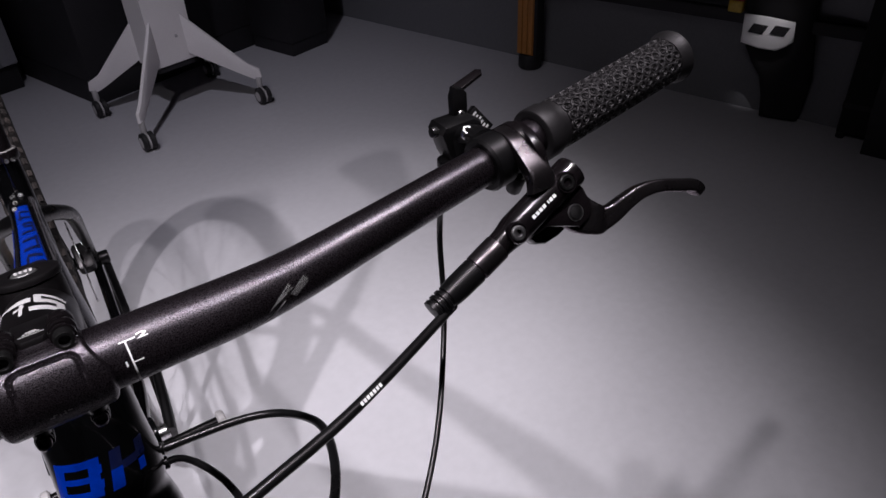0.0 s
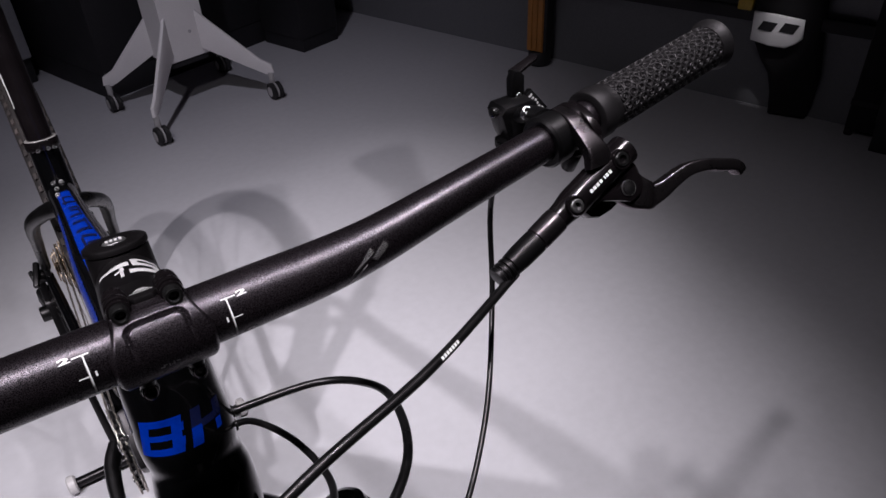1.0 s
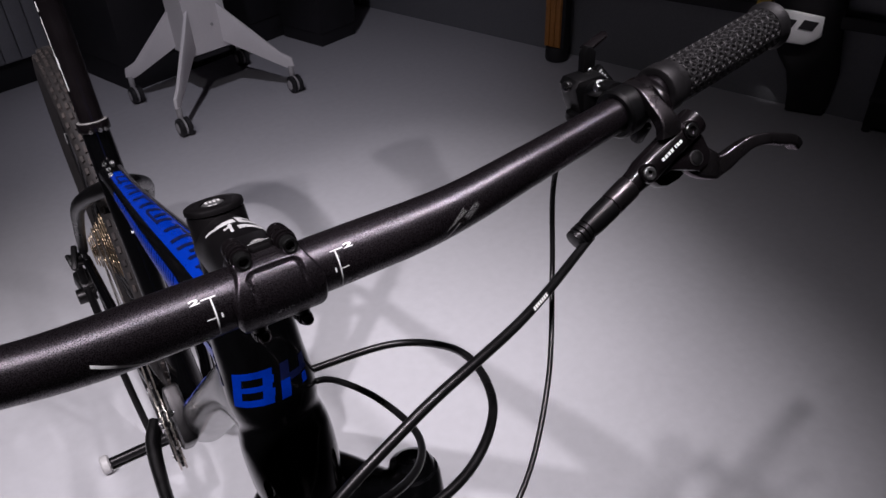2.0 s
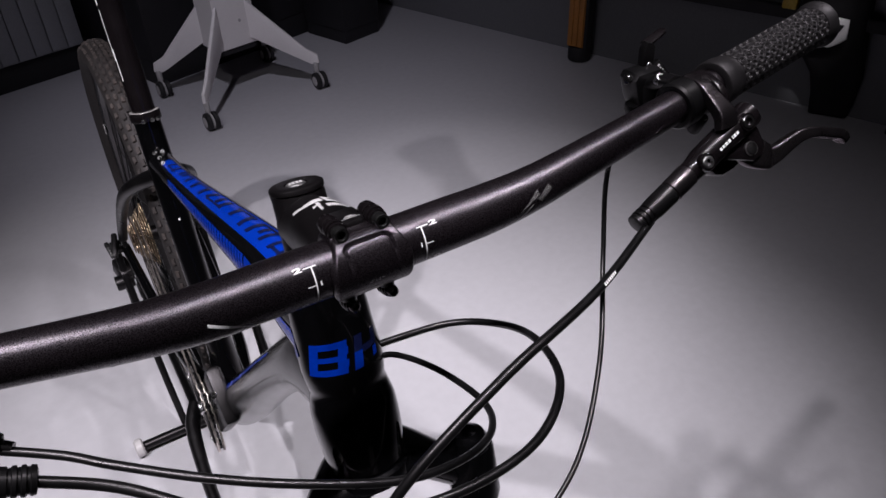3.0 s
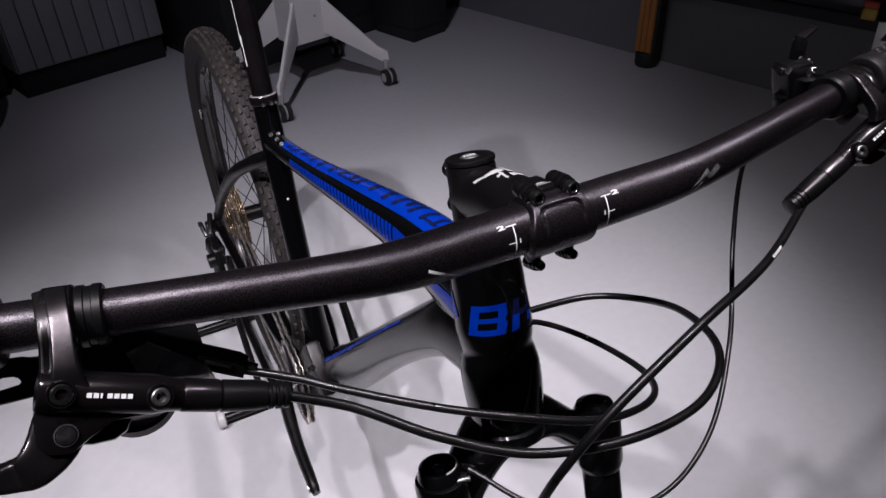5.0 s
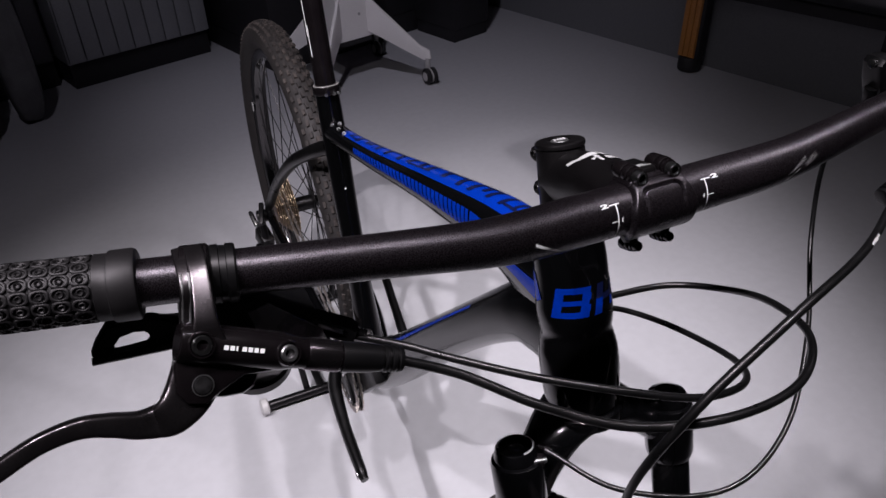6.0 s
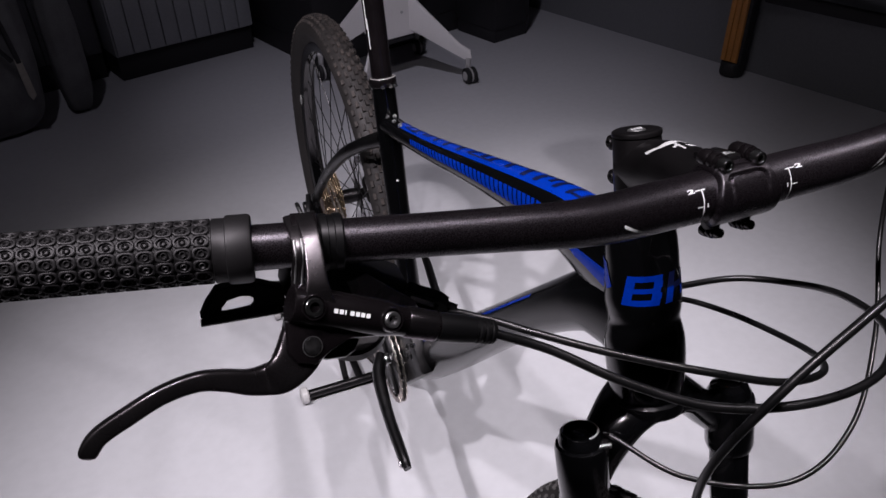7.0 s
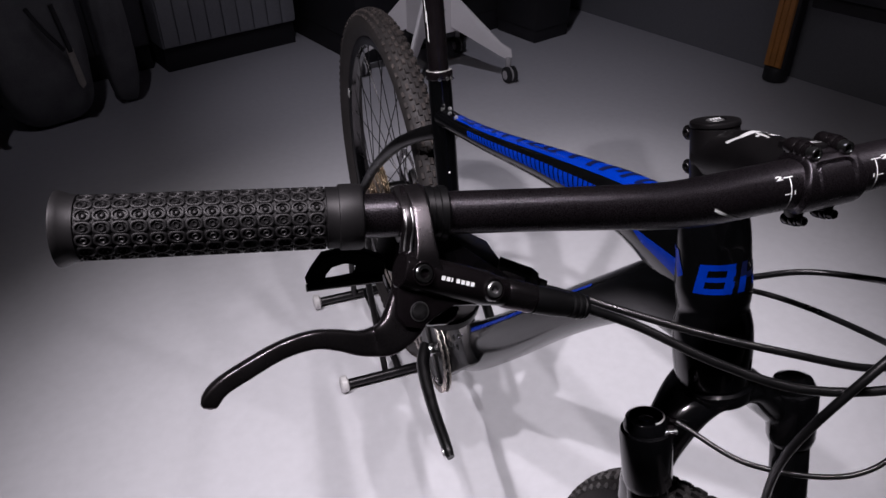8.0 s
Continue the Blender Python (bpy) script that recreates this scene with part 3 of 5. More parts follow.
# headset and head tube
part("headset", lathe([(0, 0), (0, 0.0185), (0.004, 0.0195), (0.006, 0.0185), (0.009, 0.0180), (0.012, 0.0180), (0.0125, 0.0176), (0.016, 0.0176)], steer(0.899), UPAX, 36), M_PLASTIC, bike, "black headset cover and spacer")
frame_ = part("head_tube", (head_t := Tube([steer(z) for z in (0.899, 0.88, 0.86, 0.842, 0.832, 0.824, 0.817, 0.808, 0.795, 0.78, 0.765)], [0.0238, 0.0262, 0.0272, 0.0284, 0.0278, 0.0266, 0.0280, 0.0298, 0.0303, 0.0296, 0.0280], front=(0, -1, 0), n=80)).mesh(80, 44), M_FRAME, bike, "gloss black head tube")


def head_s(z):
    lo, hi = 0.0, 1.0
    for _ in range(24):
        mid = (lo + hi) / 2
        lo, hi = (mid, hi) if head_t.at(mid)[0].z > z else (lo, mid)
    return lo


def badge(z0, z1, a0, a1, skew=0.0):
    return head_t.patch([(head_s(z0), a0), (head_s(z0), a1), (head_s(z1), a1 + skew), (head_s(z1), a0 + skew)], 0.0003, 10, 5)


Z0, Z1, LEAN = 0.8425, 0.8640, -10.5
# dark-print strokes carry the mark's fade in grazing light as colour
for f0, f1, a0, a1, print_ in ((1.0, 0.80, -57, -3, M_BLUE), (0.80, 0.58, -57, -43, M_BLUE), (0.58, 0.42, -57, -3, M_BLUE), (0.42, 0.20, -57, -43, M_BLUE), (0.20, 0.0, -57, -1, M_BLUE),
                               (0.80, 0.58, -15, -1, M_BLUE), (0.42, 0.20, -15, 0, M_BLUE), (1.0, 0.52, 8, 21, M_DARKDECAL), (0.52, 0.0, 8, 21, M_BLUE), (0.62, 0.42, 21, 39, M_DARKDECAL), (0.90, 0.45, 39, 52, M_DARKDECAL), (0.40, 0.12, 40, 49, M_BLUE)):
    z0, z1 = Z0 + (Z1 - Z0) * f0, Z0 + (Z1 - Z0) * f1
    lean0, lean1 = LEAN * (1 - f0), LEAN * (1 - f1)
    part("head_badge", badge(z0, z1, a0 + lean0, a1 + lean0, lean1 - lean0), print_, frame_, "blue block mark, its dimmed strokes in dark print")

# frame tubes
top_t = Tube([(0.004, 0.085, 0.846), (0.003, 0.13, 0.846), (0.002, 0.19, 0.842), (0, 0.32, 0.812), (0, 0.48, 0.766), (0, 0.60, 0.735), (0, 0.685, 0.716)],
             [(0.047, 0.0235), (0.037, 0.0245), (0.028, 0.0245), (0.019, 0.022), (0.015, 0.018), (0.0135, 0.016), (0.016, 0.016)], front=(0, 0, 1), n=70)
top_tube = part("top_tube", top_t.mesh(60, 32), M_FRAME, bike, "gloss black sloping top tube")
down_t = Tube([(0, 0.070, 0.815), (0, 0.105, 0.805), (0, 0.15, 0.774), (0, 0.26, 0.665), (0, 0.42, 0.493), (0, 0.55, 0.359), (0, 0.60, 0.318)],
              [(0.046, 0.022), (0.036, 0.024), (0.026, 0.026), (0.0250, 0.027), (0.0335, 0.029), (0.039, 0.032), (0.034, 0.034)], front=(0, 0, 1), n=60)
down_tube = part("down_tube", down_t.mesh(60, 32), M_TUBE, bike, "gloss black down tube")
seat_t = Tube([(0, 0.605, 0.325), (0, 0.632, 0.45), (0, 0.66, 0.58), (0, 0.684, 0.70), (0, 0.700, 0.778)], [(0.024, 0.026), (0.019, 0.019), (0.0175, 0.0175), (0.018, 0.018), (0.0172, 0.0172)], front=(0, -1, 0), n=40)
seat_tube = part("seat_tube", seat_t.mesh(40, 28), M_FRAME, bike, "gloss black seat tube")
post_d = V((0, 0.205, 0.98)).normalized()
post_t = Tube([V((0, 0.700, 0.775)) + post_d * k for k in (0, 0.1, 0.2, 0.30)], [0.0152] * 4, front=(0, -1, 0), n=20)
seatpost = part("seatpost", post_t.mesh(12, 28), M_LEVERBODY, bike, "black seatpost with white side print")
for s0, s1, a0, a1 in ((0.17, 0.31, 60, 66), (0.26, 0.47, 68, 74), (0.49, 0.53, 66, 76), (0.56, 0.60, 66, 76), (0.62, 0.70, 70, 76), (0.73, 0.76, 64, 76), (0.80, 0.92, 70, 75)):
    part("post_print", post_t.patch([(s0, a0), (s1, a0), (s1, a1), (s0, a1)], 0.0003, 4, 3), M_DECAL, seatpost, "white printed bar")
clamp = part("seat_clamp", lathe([(0, 0.0160), (0, 0.0196), (0.001, 0.0202), (0.011, 0.0202), (0.012, 0.0196), (0.012, 0.0160)], V((0, 0.6985, 0.771)), post_d, 30), M_LEVERBODY, bike, "black seat clamp collar")
part("clamp_rim", lathe([(0.0122, 0.0154), (0.0122, 0.0190), (0.0130, 0.0186), (0.0130, 0.0154)], V((0, 0.6985, 0.771)), post_d, 30), M_COLLAR, clamp, "dull grey collar edge")
for x in (-0.008, 0.004, 0.012):
    bolt(V((x, 0.6735, 0.779)), (x * 20, -1, 0.3), 0.0026, 0.004, clamp, "clamp_bolt", M_STEEL)
# blue panel on the top tube with dark printed bars, and a row of blue slats on its side
part("blue_panel", top_t.patch([(0.20, 33), (0.86, 30), (0.86, -24), (0.20, -31)], 0.0005, 30, 8), M_BLUE, top_tube, "glossy blue painted panel")
for q in ((-0.006, 0.668, 0.7345), (0.003, 0.661, 0.7375), (-0.005, 0.640, 0.7395), (-0.007, 0.607, 0.7480)):
    bolt(V(q) + V((0, 0, 0.0012)), (-0.1, -0.5, 0.85), 0.0030, 0.006, top_tube, "plug_screw", M_STEEL, "small bright plug screw")
# dark strokes across the panel: a spine and prongs of uneven length
rnd = random.Random(5)
for i in range(7):
    s0 = 0.235 + 0.086 * i
    bm = bmesh.new()
    spine = -20 if i % 3 else 10
    top_t.patch([(s0, spine + 6), (s0 + 0.062, spine + 6), (s0 + 0.062, spine), (s0, spine)], 0.0008, 6, 2, bm)
    for q in range(3 if i % 2 else 2):
        ds = (0.0, 0.027, 0.052)[q] if i % 2 else (0.004, 0.046)[q]
        a1 = rnd.uniform(8, 22)
        slant = rnd.uniform(-0.006, 0.010)
        top_t.patch([(s0 + ds + slant, a1), (s0 + ds + 0.011 + slant, a1), (s0 + ds + 0.011, -20), (s0 + ds, -20)], 0.0009, 3, 6, bm)
    part("panel_bar", bm, M_DARKDECAL, top_tube, "dark printed strokes")
part("panel_edge", top_t.patch([(0.20, -31), (0.86, -24), (0.86, -21), (0.20, -27)], 0.0010, 30, 3), M_DARKDECAL, top_tube, "dark printed edge line")
for i in range(34):
    s0 = 0.34 + 0.0118 * i
    w = 0.0092
    part("blue_slat", top_t.patch([(s0, 92 - 0.3 * i), (s0 + w, 92 - 0.3 * i), (s0 + w + 0.012, 56), (s0 + 0.012, 56)], 0.0005, 2, 5), M_BLUE, top_tube, "thin blue painted slat")
part("side_panel", top_t.patch([(0.27, 94), (0.335, 92), (0.347, 56), (0.29, 60)], 0.0005, 5, 6), M_BLUE, top_tube, "blue painted side panel")
part("neck_panel", top_t.patch([(0.0, 78), (0.0, 97), (0.17, 94), (0.25, 82)], 0.0006, 14, 8), M_BLUE, top_tube, "blue painted flash beside the head tube")
part("neck_panel", head_t.patch([(head_s(0.872), -122), (head_s(0.870), -101), (head_s(0.8535), -86), (head_s(0.850), -99)], 0.0006, 8, 10), M_BLUE, frame_, "blue painted flash on the head tube's side")
part("down_panel", down_t.patch([(0.40, 43), (0.92, 38), (0.99, 55), (0.40, 50)], 0.0005, 20, 6), M_BLUE, down_tube, "blue painted flash")
part("down_panel", down_t.patch([(0.10, -50), (0.9, -40), (0.9, -62), (0.10, -66)], 0.0005, 20, 6), M_BLUE, down_tube, "blue painted flash")
part("bottom_bracket", cyl((-0.045, 0.605, 0.325), (0.045, 0.605, 0.325), 0.030, segs=32, bevel=0.003), M_FRAME, bike, "black bottom bracket shell")
# plate enlarged to hide the floor reflection on the tube's lower end
guide = part("cable_guide", box((-0.0315, 0.548, 0.378), (0.022, 0.165, 0.086), Euler((-0.85, 0, 0)).to_matrix(), 0.3), M_PLASTIC, down_tube, "black cable guide plate, enlarged to darken the tube's end")
for y, z in ((0.545, 0.370), (0.536, 0.393), (0.520, 0.420), (0.522, 0.401), (0.500, 0.440), (0.503, 0.416)):
    bolt((-0.0425, y, z), (-0.75, -0.45, 0.45), 0.0058, 0.010, guide, "guide_screw", M_STEEL, "bright round screw")
AXLE = V((0, 1.03, 0.400))
for s in (1, -1):
    st = Tube([(s * 0.008, 0.692, 0.690), (s * 0.030, 0.725, 0.670), (s * 0.050, 0.79, 0.624), (s * 0.058, 0.92, 0.518), (s * 0.064, 1.02, 0.415)], [0.0125, 0.011, 0.0105, 0.0092, 0.0085], n=40)
    part("seat_stay", st.mesh(40, 18), M_STAY, bike, "satin black curved seat stay")
    ct = Tube([(s * 0.030, 0.63, 0.327), (s * 0.046, 0.72, 0.335), (s * 0.056, 0.86, 0.364), (s * 0.065, 1.02, 0.396)], [(0.017, 0.010), (0.014, 0.010), (0.011, 0.009), (0.009, 0.008)], front=(0, 0, 1), n=30)
    part("chain_stay", ct.mesh(30, 18), M_FRAME, bike, "gloss black chain stay")
    part("dropout", cyl((s * 0.060, 1.028, 0.402), (s * 0.069, 1.028, 0.402), 0.020, segs=20), M_PLASTIC, bike)


# ---- wheels ----
def wheel(centre, name, rad, rear):
    c = V(centre)
    tw = 0.0265
    prof = []
    for k in range(15):
        a = math.pi * (k / 14) * 1.36 - math.pi * 0.18
        prof.append((-math.cos(a) * tw, rad - 0.026 + math.sin(a) * 0.0245))
    tyre = part("tyre", lathe([(-0.012, rad - 0.052), *prof, (0.012, rad - 0.052)], c, (1, 0, 0), 120), M_TYRE, bike, "dusty black knobbly mountain tyre")
    bm = bmesh.new()
    for k in range(110):
        a = 2 * math.pi * k / 110
        for j, (x, lift) in enumerate(((-0.0215, -0.0092), (-0.0125, -0.0022), (-0.004, 0.0), (0.0045, 0.0), (0.013, -0.0022), (0.0215, -0.0092))):
            b = a + (0.5 * 2 * math.pi / 110 if j % 2 else 0)
            n = V((0, math.cos(b), math.sin(b)))
            tilt = x * 26
            nn = (n * math.cos(tilt) + V((1, 0, 0)) * math.sin(tilt)).normalized()
            t = V((1, 0, 0)).cross(n).normalized()
            p = c + V((x, 0, 0)) + n * (rad + lift)
            w, l, h = (0.0030, 0.0056 if j in (0, 5) else 0.0062, 0.0026)
            e = nn.cross(t).normalized()
            q = []
            for dz in (-h, h * 0.5):
                kk = 1.0 if dz < 0 else 0.82
                for dx, dy in ((-w, -l), (w, -l), (w, l), (-w, l)):
                    q.append(bm.verts.new(p + e * dx * kk + t * dy * kk + nn * dz))
            for f in ((4, 5, 6, 7), (0, 1, 5, 4), (1, 2, 6, 5), (2, 3, 7, 6), (3, 0, 4, 7)):
                bm.faces.new([q[i] for i in f])
    tagged(part("tread", bm, M_TREAD if rear else M_TYRE, tyre, "dusty brown-black tread blocks" if rear else "black tread blocks", smooth=False), kind="stuff")
    ri = rad - 0.052
    part("rim", lathe([(-0.0125, ri + 0.004), (-0.0128, ri - 0.004), (-0.009, ri - 0.017), (0, ri - 0.020), (0.009, ri - 0.017), (0.0128, ri - 0.004), (0.0125, ri + 0.004)], c, (1, 0, 0), 96), M_FRAME, bike, "black alloy wheel rim")
    hub = part("hub", lathe([(-0.050, 0), (-0.050, 0.010), (-0.034, 0.012), (-0.033, 0.027), (-0.030, 0.027), (-0.029, 0.016), (0.026, 0.015), (0.027, 0.026), (0.030, 0.026), (0.031, 0.012), (0.052, 0.010), (0.052, 0)], c, (1, 0, 0), 28), M_PLASTIC, bike, "black wheel hub")
    for k in range(32):
        side = 1 if k % 2 else -1
        a = 2 * math.pi * k / 32
        b = a + (0.42 if k % 4 < 2 else -0.42)
        p = c + V((0, math.cos(a), math.sin(a))) * (ri - 0.016)
        q = c + V((side * 0.030, math.cos(b) * 0.024, math.sin(b) * 0.024))
        part("spoke", cyl(p, q, 0.0010, segs=6), M_PLASTIC, hub)
    rot = part("brake_rotor", lathe([(0, 0.066), (0, 0.080), (0.0018, 0.080), (0.0018, 0.066)], c + V((0.041, 0, 0)), (1, 0, 0), 64), M_STEEL, hub, "thin steel brake disc")
    for k in range(6):
        a = radians(60 * k)
        part("rotor_arm", box(c + V((0.042, math.cos(a) * 0.045, math.sin(a) * 0.045)), (0.0016, 0.008, 0.044), Euler((a - math.pi / 2, 0, 0)).to_matrix(), 0.2), M_STEEL, rot)
    part("valve", cyl(c + V((0, -0.19, 0.25)).normalized() * (ri - 0.045), c + V((0, -0.19, 0.25)).normalized() * (ri - 0.016), 0.0022, segs=10), M_PLASTIC, hub)
    # silver patches that paint glints onto the rim
    for k in range(4):
        a = radians(20 + 90 * k)
        part("rim_glint", box(c + V((-0.0135, math.cos(a) * (ri - 0.008), math.sin(a) * (ri - 0.008))), (0.0016, 0.012, 0.020), Euler((a, 0, 0)).to_matrix(), 0.2), M_GREYDECAL, bike, "small silver patch painted as a rim glint")
    return hub


hub_r = wheel(AXLE, "rear", 0.370, True)
hub_f = wheel((-0.012, -0.155, 0.350), "front", 0.350, False)

# ---- drivetrain ----
for k in range(10):
    r = 0.0240 + 0.0042 * k
    x = -0.050 + 0.0037 * k
    bm = bmesh.new()
    teeth = 11 + 2 * k
    ring = []
    for j in range(teeth * 4):
        a = 2 * math.pi * j / (teeth * 4) + 1.7 * k * k
        rr = r + (0.0022 if j % 4 in (1, 2) else -0.0012)
        ring.append((rr * math.cos(a), rr * math.sin(a)))
    prism(ring, AXLE + V((x, 0, 0)), (0, 1, 0), (0, 0, 1), (1, 0, 0), 0.0018, 0, bm)
    part("sprocket", bm, M_CASS, hub_r, "steel sprocket coloured with a warm reflection", smooth=False)
CR = V((-0.050, 0.605, 0.325))
ring = []
for j in range(34 * 4):
    a = 2 * math.pi * j / (34 * 4)
    rr = 0.0690 + (0.003 if j % 4 in (1, 2) else -0.001)
    ring.append((rr * math.cos(a), rr * math.sin(a)))
crankset = part("chainring", prism(ring, CR, (0, 1, 0), (0, 0, 1), (1, 0, 0), 0.0032, 0), M_PLASTIC, bike, "black toothed chainring", smooth=False)
for k in range(4):
    a = radians(45 + 90 * k)
    part("ring_arm", box(CR + V((-0.004, math.cos(a) * 0.032, math.sin(a) * 0.032)), (0.006, 0.014, 0.058), Euler((a - math.pi / 2, 0, 0)).to_matrix(), 0.25), M_PLASTIC, crankset)
    bolt(CR + V((-0.009, math.cos(a) * 0.052, math.sin(a) * 0.052)), (-1, 0, 0), 0.0048, 0.004, crankset, "ring_bolt", M_STEEL, "bright chainring bolt")
ca = Tube([(-0.062, 0.612, 0.327), (-0.078, 0.578, 0.317), (-0.086, 0.51, 0.298), (-0.0885, 0.435, 0.282), (-0.088, 0.414, 0.276)], [(0.016, 0.010), (0.015, 0.011), (0.013, 0.0095), (0.0125, 0.0085), (0.008, 0.006)], front=(0, 0.2, 1), n=30)
part("crank_arm", ca.mesh(30, 20), M_PLASTIC, crankset, "black crank arm with a bare pedal hole")
part("pedal_thread", lathe([(0, 0.0045), (0, 0.0075), (0.0012, 0.0072), (0.0012, 0.0045)], V((-0.0965, 0.425, 0.2795)), (-1, 0, 0), 18), M_STEEL, crankset, "bright threaded pedal hole rim")
cb = Tube([(0.062, 0.598, 0.323), (0.068, 0.635, 0.333), (0.078, 0.71, 0.352), (0.087, 0.775, 0.368), (0.088, 0.796, 0.374)], [(0.015, 0.008), (0.014, 0.0085), (0.011, 0.0075), (0.0115, 0.0075), (0.008, 0.006)], front=(0, 0.2, 1), n=30)
part("crank_arm", cb.mesh(30, 20), M_PLASTIC, crankset, "black crank arm with a bare pedal hole")
part("crank_axle", cyl((-0.060, 0.605, 0.325), (0.060, 0.605, 0.325), 0.012), M_STEEL, crankset)
# chain: upper and lower runs and the two wraps
bm = bmesh.new()
loop = []
for k in range(29):
    a = math.pi * 0.5 + math.pi * k / 28
    loop.append(CR + V((0, math.cos(a) * 0.071, math.sin(a) * 0.071)))
for k in range(1, 41):
    loop.append(V((-0.050, 0.605, 0.254)).lerp(V((-0.034, 1.02, 0.232)), k / 40))
for k in range(1, 24):
    a = -math.pi * 0.5 + math.pi * k / 24
    loop.append(V((-0.034, 1.03 + math.cos(a) * 0.038, 0.382 + math.sin(a) * 0.058)))
for k in range(1, 41):
    loop.append(V((-0.034, 1.03, 0.442)).lerp(V((-0.050, 0.605, 0.396)), k / 40))
for i, (p, q) in enumerate(zip(loop, loop[1:])):
    d = (q - p).normalized()
    sd = V((1, 0, 0))
    u = d.cross(sd).normalized()
    sd = u.cross(d)
    for sx in (1, -1):
        w = 0.0046 if i % 2 else 0.0034
        c = (p + q) / 2 + sd * sx * w
        L = (q - p).length * 0.62
        box(c, (0.0014, 2 * L, 0.0108), Matrix((sd, d, u)).transposed(), 0.25, bm)
tagged(part("chain", bm, M_CHAIN, bike, "grey steel bicycle chain", smooth=False), kind="stuff")
# rear derailleur
rd = part("derailleur", box((-0.082, 1.035, 0.337), (0.028, 0.045, 0.040), Euler((0.4, 0, 0.2)).to_matrix(), 0.25), M_PLASTIC, bike, "black rear derailleur")
part("cage", box((-0.062, 1.012, 0.263), (0.010, 0.030, 0.105), Euler((-0.35, 0, 0)).to_matrix(), 0.25), M_PLASTIC, rd)
part("knuckle", cyl((-0.104, 1.020, 0.320), (-0.070, 1.020, 0.320), 0.015), M_PLASTIC, rd)
part("barrel", cyl((-0.090, 1.060, 0.355), (-0.094, 1.095, 0.370), 0.005), M_STEEL, rd)
for z, y in ((0.287, 1.022), (0.230, 1.000)):
    part("jockey_wheel", cyl((-0.069, y, z), (-0.055, y, z), 0.017), M_PLASTIC, rd)
part("skewer_lever", box((-0.083, 1.010, 0.411), (0.010, 0.050, 0.012), Euler((0.5, 0, -0.3)).to_matrix(), 0.3), M_PLASTIC, bike, "black quick-release lever")
part("brake_caliper", box((0.048, 0.99, 0.43), (0.030, 0.055, 0.030), Euler((0.6, 0, 0)).to_matrix(), 0.25), M_PLASTIC, bike, "black rear brake caliper")

# ---- fork ----
FX = 0.004
fk_d = (AX1 - AX0).normalized()
cap_l, cap_r = V((0.0785, 0.032, 0.733)), V((-0.0640, 0.031, 0.741))
crown = bmesh.new()
ct = Tube([cap_r + V((0.004, 0.002, -0.088)), cap_r + V((0.008, 0.002, -0.052)), V((-0.040, 0.036, 0.729)), V((FX - 0.016, 0.044, 0.757)), V((FX + 0.018, 0.044, 0.758)), V((0.052, 0.037, 0.732)), cap_l + V((0.001, 0.0, -0.032)), cap_l + V((0.003, -0.008, -0.055))],
          [(0.016, 0.012), (0.018, 0.017), (0.020, 0.0175), (0.027, 0.0135), (0.027, 0.0130), (0.018, 0.0140), (0.015, 0.013), (0.009, 0.008)], front=(0, -1, 0), n=60)
ct.mesh(44, 26, bm=crown)
lathe([(0, 0), (0, 0.0305), (0.003, 0.0315), (0.010, 0.0310), (0.012, 0.029), (0.012, 0)], steer(0.752), UPAX, 36, crown)
fork = part("fork_crown", crown, M_FRAME, bike, "gloss black suspension fork crown")
for c, s in ((cap_l, 1), (cap_r, -1)):
    part("crown_socket", lathe([(-0.006, 0), (-0.006, 0.0165), (-0.004, 0.0195), (0, 0.0205), (0.040, 0.0195), (0.046, 0.0175), (0.047, 0)], c, fk_d, 32), M_FRAME, fork)
    bot = c + fk_d * 0.17
    part("stanchion", cyl(c + fk_d * 0.04, bot, 0.0158, segs=28), M_FRAME, bike, "glossy black fork stanchion")
    ax = V((-0.012 + s * 0.058, -0.155, 0.350))
    lo = Tube([c + fk_d * 0.11, c + fk_d * 0.20, c + fk_d * 0.30 + V((0, -0.01, 0)), ax + V((s * 0.004, 0.02, 0.03)), ax], [0.0195, 0.0195, 0.019, 0.017, 0.013], n=30)
    part("lower_leg", lo.mesh(30, 24), M_FRAME, bike, "gloss black fork lower leg")
# caps: a plain domed cap and a lock-out dial with its lever
part("air_cap", lathe([(0.004, 0), (0.004, 0.0172), (0.008, 0.0176), (0.013, 0.0150), (0.0155, 0.0095), (0.0140, 0.0060), (0.0140, 0)], cap_l, -fk_d, 30), M_FRAME, fork, "glossy black domed fork cap")
part("lockout_dial", lathe([(0.004, 0), (0.004, 0.0172), (0.008, 0.0174), (0.0105, 0.0160), (0.0135, 0.0156), (0.0145, 0.0148), (0.0145, 0.0128), (0.0095, 0.0118), (0.0095, 0.0062), (0.0128, 0.0056), (0.0134, 0.0040), (0.0134, 0)], cap_r, -fk_d, 34), M_FRAME, fork, "black fork lockout dial")
# pale arc painting the highlight on the dial's glossy edge
part("dial_glint", lathe([(0.0141, 0.0126), (0.0143, 0.0142), (0.0151, 0.0139), (0.0151, 0.0129)], cap_r, -fk_d, 34, arc=250), M_GREYDECAL, fork, "pale arc painted as the dial edge's highlight")
bm = box(cap_r - fk_d * 0.009 + V((0.010, -0.013, 0)), (0.012, 0.009, 0.007), Euler((0.2, 0, -0.5)).to_matrix(), 0.25)
cyl(cap_r - fk_d * 0.010 + V((0.016, -0.004, 0)), cap_r - fk_d * 0.008 + V((0.029, -0.010, -0.002)), 0.0028, segs=12, bm=bm)
